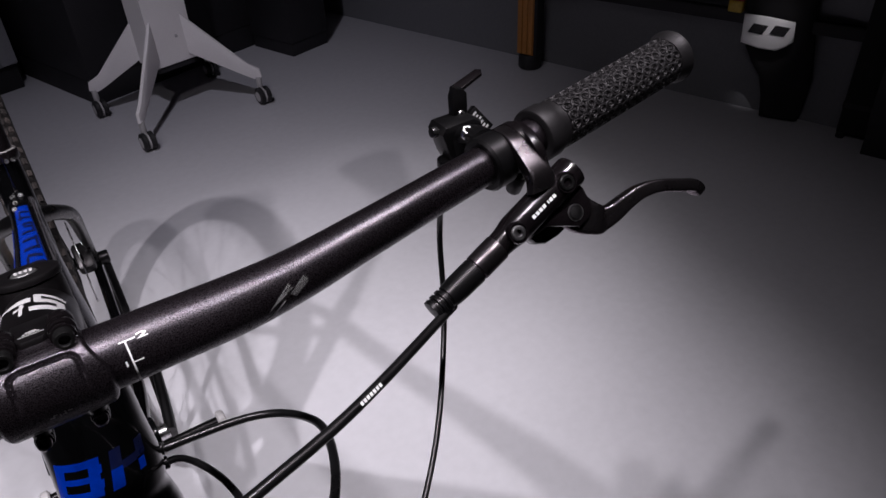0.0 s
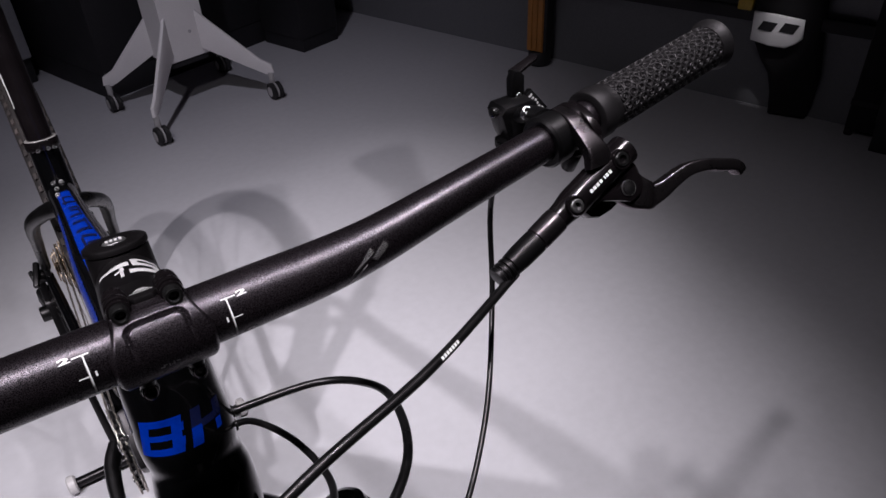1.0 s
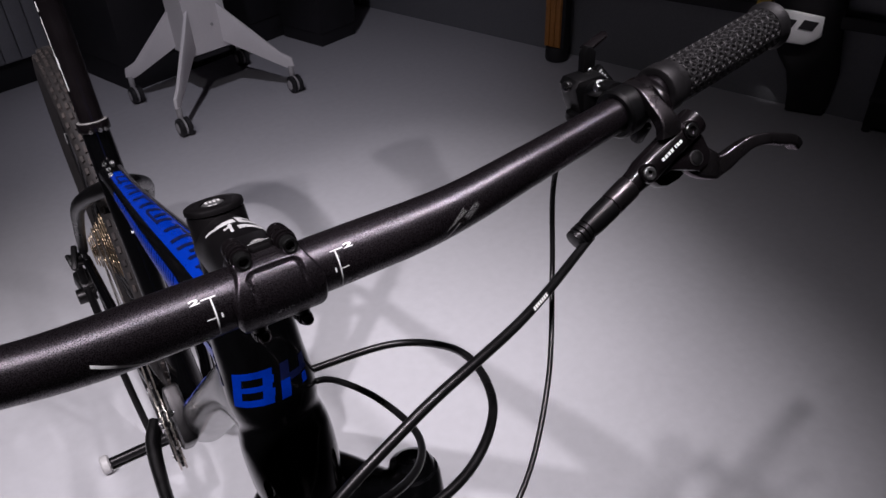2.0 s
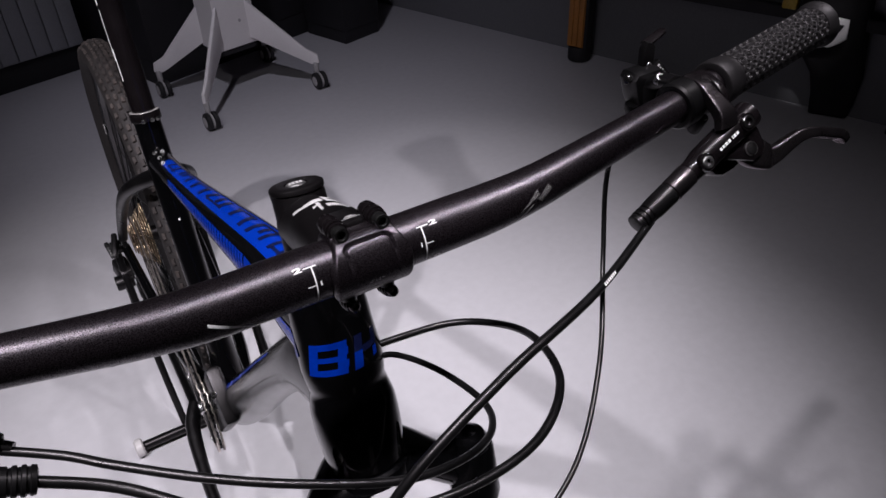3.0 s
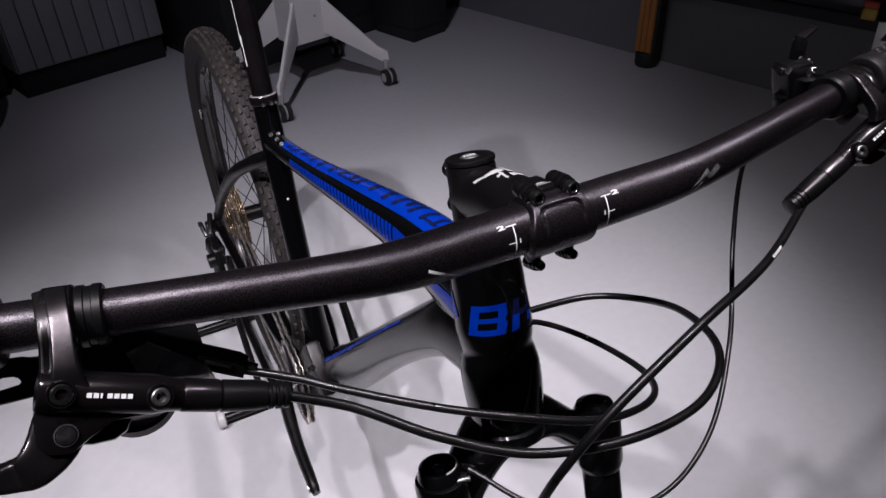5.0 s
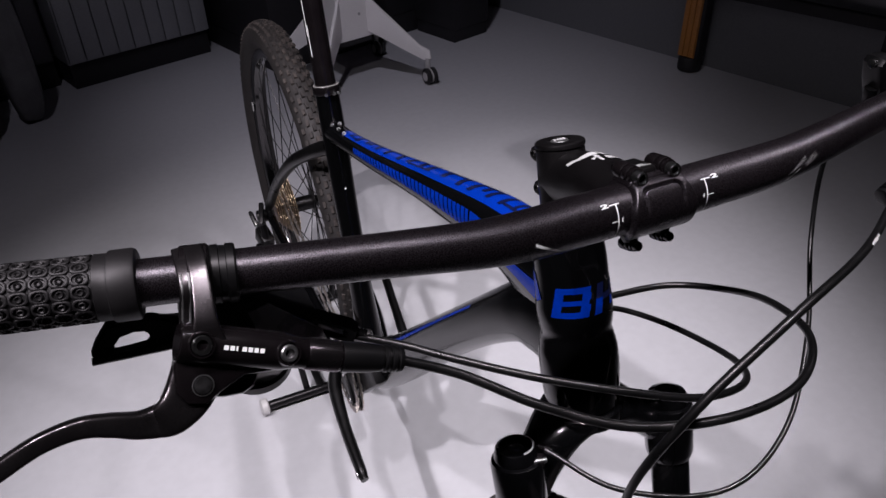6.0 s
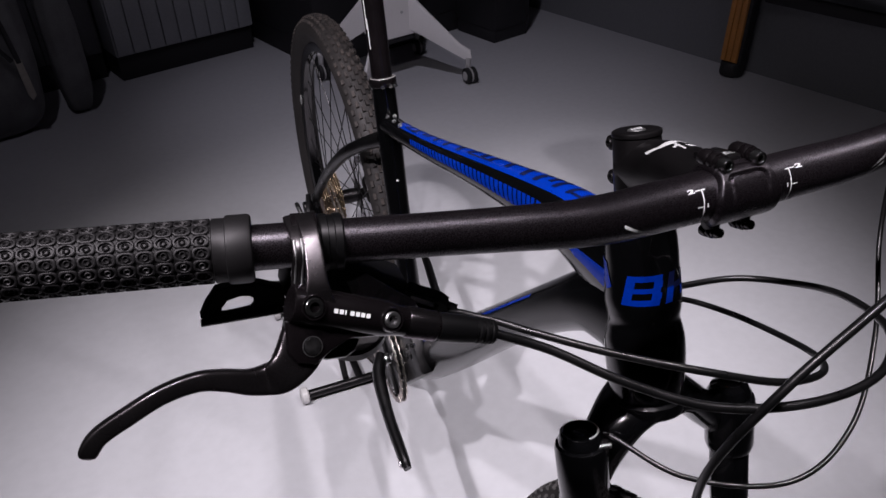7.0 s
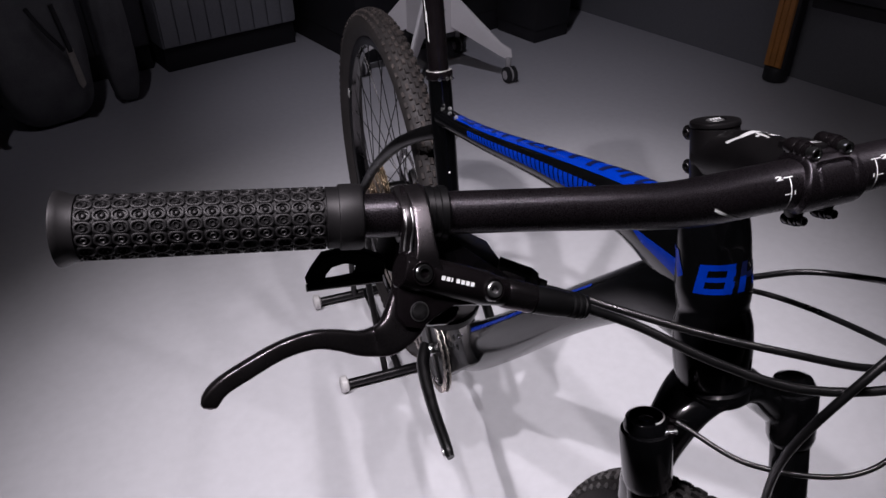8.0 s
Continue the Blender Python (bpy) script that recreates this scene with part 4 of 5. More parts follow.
part("stop_screw", cyl(cap_r - fk_d * 0.0105 + V((0.006, -0.015, 0)), cap_r - fk_d * 0.0105 + V((0.016, -0.0175, 0)), 0.0022, segs=10), M_PINSTEEL, fork, "bright cable stop screw")
part("cable_stop", bm, M_LEVERBODY, fork, "small black cable stop")
part("size_mark", seat_t.patch([(0.60, 0), (0.606, 0), (0.606, 9), (0.60, 9)], 0.0003, 3, 3), M_DECAL, seat_tube, "tiny white printed mark")


# ---- brake levers ----
def brake(s):
    def P(x, y, z):
        return V((s * x, y, z))

    b0, b1 = P(0.2709, -0.0128, 0.9835), P(0.1965, -0.0185, 0.9475)
    d = (b1 - b0).normalized()
    L = (b1 - b0).length
    k0 = 0.0044 if s > 0 else 0.0070
    body = lathe([(k0, 0), (k0, 0.0080), (k0 + 0.0006, 0.0088), (k0 + 0.0021, 0.0092), (0.052, 0.0088), (0.058, 0.0076), (0.062, 0.0072), (L, 0.0070), (L, 0)], b0, d, 30)
    name = "brake_lever"
    lev = part(name, body, M_LEVERBODY, bike, "gloss black hydraulic brake lever body")
    part("hose_boot", lathe([(-0.001, 0.0062), (-0.001, 0.0074), (0.012, 0.0072), (0.019, 0.0066), (0.0195, 0.0058), (0.0205, 0.0058), (0.021, 0.0067), (0.0225, 0.0067), (0.023, 0.0058), (0.024, 0.0058), (0.0245, 0.0067), (0.026, 0.0067),
                             (0.0265, 0.0058), (0.0275, 0.0058), (0.028, 0.0065), (0.030, 0.0062), (0.0305, 0.004), (0.0305, 0)], b1, (P(0.168, -0.022, 0.937) - b1), 26), M_PLASTIC, lev, "black ribbed rubber hose boot")
    part("hose_sleeve", lathe([(0.0640, 0.0066), (0.0640, 0.0073), (0.0646, 0.0076), (L - 0.0030, 0.0075), (L - 0.0024, 0.0070)], b0, d, 30), M_LEVER, lev, "polished sleeve before the hose boot")
    # clamp band round the bar
    c = bar_t.at(bar_s(0.2450 if s > 0 else -0.2498))
    w = 0.0086 if s > 0 else 0.0066
    part("clamp_band", lathe([(-w, 0.0112), (-w, 0.0136), (0.001 - w, 0.0147), (0.0016, 0.0147), (0.0022, 0.0140), (0.0028, 0.0147), (w - 0.001, 0.0147), (w, 0.0136), (w, 0.0112)], c[0], c[1], 36), M_LEVERBODY, lev)
    # curved bracket from the clamp to the body, with a polished face
    if s > 0:
        top_x, foot, wide = -0.0036, (P(0.2438, -0.0120, 0.9860), P(0.2440, -0.0165, 0.9790)), (0.0070, 0.0092)
    else:
        top_x, foot, wide = -0.0016, (P(0.2512, -0.0120, 0.9860), P(0.2528, -0.0165, 0.9790)), (0.0050, 0.0080)
    fr = Tube([c[0] + V((s * top_x, 0.003, 0.0122)), c[0] + V((s * top_x, -0.008, 0.0116)), c[0] + V((s * (top_x + 0.0008), -0.0172, 0.0060)), *foot],
              [(0.0042, 0.0028), (0.0042, 0.0032), (0.0050 if s > 0 else 0.0042, 0.0036), (wide[0], 0.0040), (wide[1], 0.0034)], front=(s, 0, 0), n=30, square=0.24)
    part("bracket", fr.mesh(34, 56), M_LEVER, lev, "polished black bracket")
    off = V((s * (0.0078 if s > 0 else 0.0046), 0, 0))
    slant = 0.0 if s > 0 else 0.0022
    hs = Tube([c[0] + off + V((0, 0.004, 0.0128)), c[0] + off + V((0, -0.008, 0.0112)), c[0] + off + V((s * slant * 0.4, -0.0165, 0.0060)), c[0] + off + V((s * (0.001 + slant), -0.0195, -0.0022)), c[0] + off + V((s * (0.002 + slant * 1.6), -0.0238, -0.0095))],
              [(0.0030, 0.0022)] * 5, front=(s, 0, 0), n=30, square=0.5)
    # left strip is darker and ribless only to fit the camera's view
    part("clamp_hinge", hs.mesh(30, 24), M_LEVER if s < 0 else M_LEVERBODY, lev, "polished clamp hinge strip" if s < 0 else "clamp hinge strip coloured dark for the camera's view")
    for q in (-0.0016, 0.0016) if s < 0 else ():
        part("hinge_rib", hose([c[0] + off + V((s * q, -0.0125, 0.0115)), c[0] + off + V((s * (q + slant * 0.4), -0.0180, 0.0070)), c[0] + off + V((s * (q + 0.001 + slant), -0.0214, -0.0016)), c[0] + off + V((s * (q + 0.002 + slant * 1.6), -0.0256, -0.0088))], 0.0006, 14, 8), M_PINSTEEL, lev, "bright hinge edge")
    part("clamp_bolt", cyl(c[0] + V((s * 0.001, -0.004, -0.0225)), c[0] + V((s * 0.001, -0.010, -0.010)), 0.0045, segs=16), M_PLASTIC, lev)
    # pivot housing below the cylinder
    n = V((s * -0.12, -0.80, 0.50)).normalized()
    ex = d
    ey = n.cross(ex).normalized()
    if ey.z > 0:
        ey = -ey
    o = P(0.258, -0.0115, 0.974)
    house = [(-0.0075, -0.004), (-0.0080, 0.010), (-0.0055, 0.020), (0.0, 0.0245), (0.008, 0.0240), (0.014, 0.0175), (0.022, 0.0105), (0.040, 0.0065), (0.048, 0.002), (0.040, -0.003)]
    part("pivot_housing", prism(house, o, ex, ey, n, 0.0125, 0.0016), M_LEVERBODY, lev)
    # rounded lobe of the lever's reach screw behind the pivot
    lobe = [(-0.002, 0.010), (0.026, 0.006), (0.0305, 0.0105), (0.0295, 0.0160), (0.025, 0.0200), (0.016, 0.0222), (0.004, 0.0222)]
    part("reach_housing", prism(lobe, o - n * 0.0085, ex, ey, n, 0.011, 0.0024), M_LEVERBODY, lev)
    pv = o + ex * 0.0048 + ey * 0.0160
    part("pivot_pin", lathe([(0, 0), (0, 0.0040), (0.0012, 0.0037), (0.0015, 0)], pv + n * 0.0062, n, 24), M_PINDARK, lev, "round polished pivot pin")
    part("pin_ring", lathe([(0, 0.0042), (0, 0.0047), (0.0006, 0.0046), (0.0006, 0.0042)], pv + n * 0.0062, n, 24), M_PINSTEEL, lev, "thin bright pin ring")
    for k, rr in ((0.0155, 0.0044), (0.0535, 0.0040)):
        p = b0 + d * k
        nn = (n - n.dot(d) * d).normalized()
        part("bolt_boss", lathe([(0.003, 0.0064), (0.0088, 0.0058), (0.0098, 0.0055), (0.0098, 0.0049), (0.0088, 0.0046), (0.0088, 0.003)], p, nn, 28), M_LEVERBODY, lev)
        bolt(p + nn * 0.0105, nn, rr, 0.004, lev, "cap_bolt", M_BLACKBOLT if k < 0.03 else M_PINSTEEL, "small steel cap bolt")
    # maker's mark: plain white bars
    for k in range(7):
        a0 = 0.0247 + 0.0026 * k
        nn = (n - n.dot(d) * d).normalized()
        tt = d.cross(nn)
        w = 0.0020 if k != 2 else 0.0008
        bm = bmesh.new()
        bm.faces.new([bm.verts.new(b0 + d * (a0 + dx) + tt * y + nn * (math.sqrt(0.0093**2 - y * y) + 0.0001)) for dx, y in ((0, -0.0010), (w, -0.0010), (w, 0.0010), (0, 0.0010))])
        part("maker_mark", bm, M_DECAL, lev, "small white printed bar", smooth=False)
    # lever blade, broad at the pivot
    pts = [o + ex * 0.0035 + ey * 0.010 - n * 0.001, o + ex * 0.0005 + ey * 0.0215 - n * 0.001, o - ex * 0.0042 + ey * 0.0295 - n * 0.001, P(0.2805, -0.0233, 0.9494), P(0.289, -0.024, 0.9515), P(0.299, -0.0245, 0.9570), P(0.310, -0.025, 0.9608), P(0.3245, -0.0255, 0.9594), P(0.341, -0.0262, 0.9530), P(0.352, -0.027, 0.9480), P(0.3578, -0.028, 0.9425), P(0.3593, -0.0285, 0.9400)]
    if s > 0:
        sag = (0, 0, 0, 0.0004, 0.0012, 0.0024, 0.0032, 0.0034, 0.0022, 0.0008, 0, 0)
        pts = [p - V((0, 0, k)) for p, k in zip(pts, sag)]
    rad = [(0.0042, 0.0115), (0.0044, 0.0104), (0.0047, 0.0086), (0.0048, 0.0071), (0.0048, 0.0057), (0.0047, 0.0048), (0.0046, 0.0042), (0.0046, 0.0039), (0.0046, 0.0040), (0.0046, 0.0039), (0.0044, 0.0040), (0.0026, 0.0024)]
    bl = Tube(pts, rad, front=n, n=70, square=0.42)
    part("lever_blade", bl.mesh(70, 28), M_LEVER, lev, "curved polished black lever blade")
    return lev


brake(1)
brake(-1)

# ---- gear shifter under the right side of the bar ----
c = bar_t.at(bar_s(-0.2378))
sh = part("shifter", prism([(-0.246, 0.982), (-0.228, 0.970), (-0.2115, 0.9545), (-0.197, 0.9435), (-0.197, 0.934), (-0.210, 0.930), (-0.250, 0.940), (-0.262, 0.955), (-0.257, 0.974)], (0, 0.033, 0), (1, 0, 0), (0, 0, 1), (0, 1, 0), 0.030, 0.004), M_PLASTIC, bike, "black plastic gear shifter")
part("shifter_window", prism([(-0.0185, 0.0145), (-0.0080, 0.0160), (0.0150, -0.0050), (0.0165, -0.0135), (-0.0150, -0.0010)], (-0.213, 0.0128, 0.947), (1, 0, 0), (0, 0.37, 0.93), (0, -0.93, 0.37), 0.004, 0.0010), M_COVER, sh, "grey cover, lightened for reflected floor light")
part("shifter_band", lathe([(-0.0058, 0.0112), (-0.0058, 0.0130), (-0.0048, 0.0138), (-0.0019, 0.0138), (-0.0015, 0.0131), (0.0012, 0.0131), (0.0016, 0.0138), (0.0048, 0.0138), (0.0058, 0.0130), (0.0058, 0.0112)], c[0], c[1], 34), M_PLASTIC, sh)
bm = lathe([(0, 0), (0, 0.0165), (0.002, 0.0180), (0.008, 0.0180), (0.010, 0.0165), (0.010, 0)], (-0.233, 0.010, 0.940), V((0, 0.35, -0.94)), 30)
part("shifter_drum", bm, M_PLASTIC, sh)
# cable exit: barrel with a small frame
ce = [V((-0.198, 0.019, 0.9405)), V((-0.178, 0.008, 0.933))]
dd = (ce[1] - ce[0]).normalized()
part("barrel_adjuster", cyl(ce[0] - dd * 0.002, ce[0] + dd * 0.014, 0.0030, segs=14), M_STEEL, sh)
gu = V((0, 0, 1)) - dd * dd.z
gu.normalize()
gf = gu.cross(dd)
outer = [(-0.003, 0.0052), (0.016, 0.0052), (0.0205, 0.0032), (0.0205, -0.0042), (-0.003, -0.0048)]
inner = [(0.0005, 0.0032), (0.0145, 0.0032), (0.0165, 0.0022), (0.0165, -0.0026), (0.0005, -0.0030)]
bm = bmesh.new()
lay = [([bm.verts.new(ce[0] + dd * x + gu * z + gf * q) for x, z in outer], [bm.verts.new(ce[0] + dd * x + gu * z + gf * q) for x, z in inner]) for q in (-0.0042, 0.0042)]
(o0, i0), (o1, i1) = lay
for k in range(5):
    j = (k + 1) % 5
    bm.faces.new((o0[k], o0[j], i0[j], i0[k]))
    bm.faces.new((o1[k], o1[j], i1[j], i1[k]))
    bm.faces.new((o0[k], o0[j], o1[j], o1[k]))
    bm.faces.new((i0[k], i0[j], i1[j], i1[k]))
part("barrel_guard", bm, M_PLASTIC, sh, "open black guard round the cable barrel", sharp=20)
part("cable_ferrule", lathe([(0, 0), (0, 0.0036), (0.003, 0.0036), (0.0034, 0.003), (0.005, 0.003), (0.0054, 0.0035), (0.007, 0.0035), (0.0074, 0.003), (0.012, 0.0028), (0.012, 0)], ce[0] + dd * 0.014, dd, 16), M_HOSE, sh)
# thumb paddle with its opening
outer = [(-0.3035, 0.9540), (-0.3000, 0.9600), (-0.2935, 0.9680), (-0.284, 0.9685), (-0.273, 0.9660), (-0.262, 0.9590), (-0.262, 0.9480), (-0.280, 0.9486), (-0.3025, 0.9506)]
inner = [(-0.2945, 0.9521), (-0.2928, 0.9562), (-0.2895, 0.9598), (-0.2830, 0.9606), (-0.2775, 0.9590), (-0.2765, 0.9535), (-0.2790, 0.9508), (-0.2860, 0.9509), (-0.2920, 0.9513)]
bm = bmesh.new()
ring = []
for z in (0.0262, 0.0322):
    ring.append(([bm.verts.new((x, z, y)) for x, y in outer], [bm.verts.new((x, z, y)) for x, y in inner]))
(o0, i0), (o1, i1) = ring
for k in range(9):
    j = (k + 1) % 9
    bm.faces.new((o0[k], o0[j], i0[j], i0[k]))
    bm.faces.new((o1[k], o1[j], i1[j], i1[k]))
    bm.faces.new((o0[k], o0[j], o1[j], o1[k]))
    bm.faces.new((i0[k], i0[j], i1[j], i1[k]))
bmesh.ops.recalc_face_normals(bm, faces=bm.faces)
bmesh.ops.bevel(bm, geom=[e for e in bm.edges if e.calc_face_angle(0) > 0.9], offset=0.0009, segments=2, affect="EDGES")
part("thumb_paddle", bm, M_PLASTIC, sh, "black thumb paddle with an opening")
part("paddle_foot", hose([(-0.304, 0.0252, 0.9518), (-0.290, 0.0252, 0.9502), (-0.264, 0.0262, 0.9466)], 0.0020, 14, 10), M_PLASTIC, sh)
part("second_paddle", box((-0.266, 0.040, 0.951), (0.024, 0.010, 0.005), Euler((0, 0.5, 0.4)).to_matrix(), 0.3), M_PLASTIC, sh)

# ---- lock-out remote on the left side of the bar ----
c = bar_t.at(bar_s(0.2325))
rm = part("lockout_remote", lathe([(-0.0070, 0.0112), (-0.0070, 0.0140), (-0.0055, 0.0154), (0.0055, 0.0154), (0.0070, 0.0140), (0.0070, 0.0112)], c[0], c[1], 36), M_PLASTIC, bike, "black fork lockout remote with small lever")
bm = lathe([(0, 0), (0, 0.0095), (0.0015, 0.0115), (0.017, 0.0120), (0.0195, 0.0105), (0.020, 0)], (0.2375, 0.0505, 0.9735), (0, -0.25, 0.97), 26)
merge(bm, prism([(0.2225, 0.9985), (0.2195, 0.9940), (0.2240, 0.9800), (0.2290, 0.9700), (0.2400, 0.9700), (0.2490, 0.9800), (0.2480, 0.9950), (0.2420, 0.9990)], (0, 0.0500, 0), (1, 0, 0), (0, 0, 1), (0, 1, 0), 0.017, 0.0035))
part("remote_body", bm, M_PLASTIC, rm, "black rounded remote housing")
part("side_knob", cyl((0.2205, 0.048, 0.9945), (0.2165, 0.048, 0.9950), 0.0032, segs=14), M_BOLT, rm)
part("cable_boot", lathe([(0, 0), (0, 0.0046), (0.004, 0.0046), (0.006, 0.0036), (0.012, 0.0030), (0.012, 0)], (0.2245, 0.0475, 0.9760), (0.05, 0.1, -1), 16), M_PLASTIC, rm)
ear = Tube([c[0] + V((0, 0.006, 0.0125)), c[0] + V((0.001, 0.017, 0.0095)), c[0] + V((0.002, 0.027, 0.0045)), c[0] + V((0.002, 0.034, 0.0)), ], [(0.0068, 0.0036), (0.0068, 0.0046), (0.0070, 0.0052), (0.0066, 0.0050)], front=(1, 0, 0), n=24)
part("clamp_ear", ear.mesh(24, 20), M_PLASTIC, rm)
bolt((0.2290, 0.0300, 1.0000), (-0.1, -0.45, 0.9), 0.0033, 0.005, rm, "clamp_bolt", M_STEEL, "bright clamp screw")
post = prism([(0.2340, 0.995), (0.2335, 1.0095), (0.2358, 1.0150), (0.2408, 1.0135), (0.2435, 1.0105), (0.2440, 0.995)], (0, 0.0535, 0), (1, 0, 0), (0, 0, 1), (0, 1, 0), 0.006, 0.0012)
part("remote_lever", post, M_PLASTIC, rm, "upright black remote lever")
part("lever_plate", prism([(-0.002, -0.0036), (0.019, -0.0030), (0.0220, 0.0), (0.020, 0.0030), (-0.002, 0.0036)], (0.2395, 0.0555, 1.0122), (1, 0.25, 0.18), (-0.25, 0.95, 0.1), (-0.15, -0.15, 1), 0.0026, 0.0008), M_LEVERBODY, rm, "flat black finger plate")
bolt((0.2390, 0.0497, 0.9990), (0, -1, 0.2), 0.0020, 0.002, rm, "lever_screw", M_STEEL)
lo_, lx, ly = V((0.2500, 0.0510, 0.9905)), V((0.75, 0.1, 0.5)).normalized(), V((0.45, -0.35, -0.82)).normalized()
lz = lx.cross(ly).normalized()
ly = lz.cross(lx)
part("label_block", prism([(-0.0052, -0.0080), (0.0052, -0.0080), (0.0052, 0.0085), (-0.0052, 0.0085)], lo_, lx, ly, lz, 0.006, 0.0009), M_PLASTIC, rm)
side = 1 if lz.y < 0 else -1
for k in range(6):
    w = (0.0060, 0.0048, 0.0060, 0.0052, 0.0040, 0.0056)[k]
    part("label_bar", prism([(-w / 2, 0), (w / 2, 0), (w / 2, 0.0011), (-w / 2, 0.0011)], lo_ + ly * (-0.0060 + 0.0022 * k) + lz * (0.0031 * side), lx, ly, lz, 0.0003, 0), M_GREYDECAL, rm, "tiny grey printed bar", smooth=False)

# ---- hoses and cables ----
A = [(0.2245, 0.0500, 0.965), (0.233, 0.071, 0.906), (0.222, 0.054, 0.844), (0.174, -0.002, 0.799), (0.113, -0.048, 0.768), (0.050, -0.060, 0.751), (-0.014, -0.028, 0.750), (-0.047, 0.021, 0.757)]
B = [(0.181, -0.022, 0.935), (0.100, -0.063, 0.944), (0.023, -0.087, 0.944), (-0.038, -0.093, 0.910), (-0.062, -0.082, 0.842), (-0.036, -0.063, 0.740)]
C = [(-0.182, 0.0085, 0.9330), (-0.158, -0.005, 0.927), (-0.140, -0.020, 0.924), (-0.106, -0.045, 0.918), (-0.068, -0.068, 0.912), (-0.027, -0.081, 0.900), (0.011, -0.076, 0.886), (0.040, -0.055, 0.868), (0.056, -0.020, 0.849), (0.054, 0.030, 0.834), (0.040, 0.068, 0.8245), (0.022, 0.074, 0.8215)]
D = [(-0.171, -0.0225, 0.9385), (-0.141, -0.034, 0.925), (-0.107, -0.059, 0.910), (-0.066, -0.082, 0.898), (-0.012, -0.096, 0.894), (0.043, -0.089, 0.888), (0.084, -0.059, 0.882), (0.107, -0.009, 0.864), (0.112, 0.038, 0.840), (0.087, 0.070, 0.829), (0.022, 0.073, 0.836)]
part("lockout_cable", hose(A, 0.0020, 90), M_HOSE, bike, "thin black lockout cable")
hb = part("brake_hose", hose(B, 0.0026, 80), M_HOSE, bike, "black hydraulic brake hose")
hp = [V(p) for p in crom(B, 400)]
for k in range(7):
    p, q = hp[62 + 2 * k], hp[64 + 2 * k]
    t_ = (q - p).normalized()
    n_ = V((-0.2, -0.75, 0.62))
    n_ = (n_ - n_.dot(t_) * t_).normalized()
    b_ = t_.cross(n_)
    g = (q - p).length * 0.36
    bm = bmesh.new()
    bm.faces.new([bm.verts.new(p + n_ * 0.00264 + t_ * x + b_ * y) for x, y in ((-g, -0.0009), (g, -0.0009), (g, 0.0009), (-g, 0.0009))])
    part("hose_mark", bm, M_DECAL, hb, "small white printed bar", smooth=False)
part("shift_cable", hose(C, 0.0022, 90), M_HOSE, bike, "black gear cable housing")
part("brake_hose", hose(D, 0.0026, 100), M_HOSE, bike, "black hydraulic brake hose")
for z, y in ((0.836, 0.0725), (0.8225, 0.0735)):
    part("cable_port", cyl((0.0225, y, z), (0.0320, y - 0.001, z + 0.0005), 0.0040, segs=16), M_PLASTIC, frame_)

# ---- saddle ----
sd = bmesh.new()
st_ = Tube([(0, 0.655, 1.075), (0, 0.70, 1.083), (0, 0.77, 1.083), (0, 0.83, 1.085), (0, 0.90, 1.092), (0, 0.925, 1.090)], [(0.010, 0.012), (0.016, 0.021), (0.018, 0.026), (0.020, 0.045), (0.020, 0.066), (0.010, 0.048)], front=(0, 0, 1), n=40)
st_.mesh(40, 24, bm=sd)
saddle = part("saddle", sd, M_PLASTIC, bike, "black padded saddle")
for s in (1, -1):
    part("saddle_rail", hose([(s * 0.012, 0.68, 1.066), (s * 0.022, 0.74, 1.052), (s * 0.022, 0.81, 1.052), (s * 0.035, 0.88, 1.070)], 0.0035, 24, 10), M_STEEL, saddle)
part("post_head", box((0, 0.765, 1.055), (0.040, 0.034, 0.030), None, 0.25), M_PLASTIC, seatpost)

# ---- display stand under the rear of the bicycle ----
stand = thing("display_stand", (0, 1.03, 0), "black tubular bicycle display stand with grey end caps", "bike stand")
for y in (0.878, 1.185):
    bar_ = part("foot_bar", cyl((-0.165, y, 0.020), (0.165, y, 0.020), 0.0095), M_PLASTIC, stand)
    for s in (1, -1):
        part("end_cap", lathe([(0, 0), (0, 0.015), (0.003, 0.019), (0.014, 0.019), (0.017, 0.015), (0.017, 0)], (s * 0.163, y, 0.020), (s, 0, 0), 24), M_GREYPLASTIC, bar_, "grey rubber end cap")
for s in (1, -1):
    part("side_bar", cyl((s * 0.045, 0.878, 0.022), (s * 0.045, 1.185, 0.022), 0.008), M_PLASTIC, stand)
    part("upright", hose([(s * 0.075, 0.890, 0.022), (s * 0.080, 0.93, 0.15), (s * 0.082, 1.0, 0.30), (s * 0.082, 1.03, 0.385)], 0.007, 30, 12), M_PLASTIC, stand)
    part("upright", hose([(s * 0.075, 1.180, 0.022), (s * 0.080, 1.15, 0.15), (s * 0.082, 1.08, 0.30), (s * 0.082, 1.035, 0.385)], 0.007, 30, 12), M_PLASTIC, stand)
    part("axle_hook", cyl((s * 0.070, 1.03, 0.394), (s * 0.090, 1.03, 0.394), 0.013), M_PLASTIC, stand)

# ---- white pedestal on castors ----
PC = V((0.616, 2.590, 0))
ped = thing("pedestal", PC, "white metal column pedestal with four finned legs on castors", "pedestal")
e_ = V((0.966, 0.259, 0))
f_ = V((-0.259, 0.966, 0))
sq = [(-0.087, -0.0635), (0.087, -0.0635), (0.087, 0.0635), (-0.087, 0.0635)]
part("column", prism(sq, PC + V((0, 0, 0.72)), e_, f_, (0, 0, 1), 1.06, 0.004), M_WHITE, ped, "white folded metal column", sharp=20)
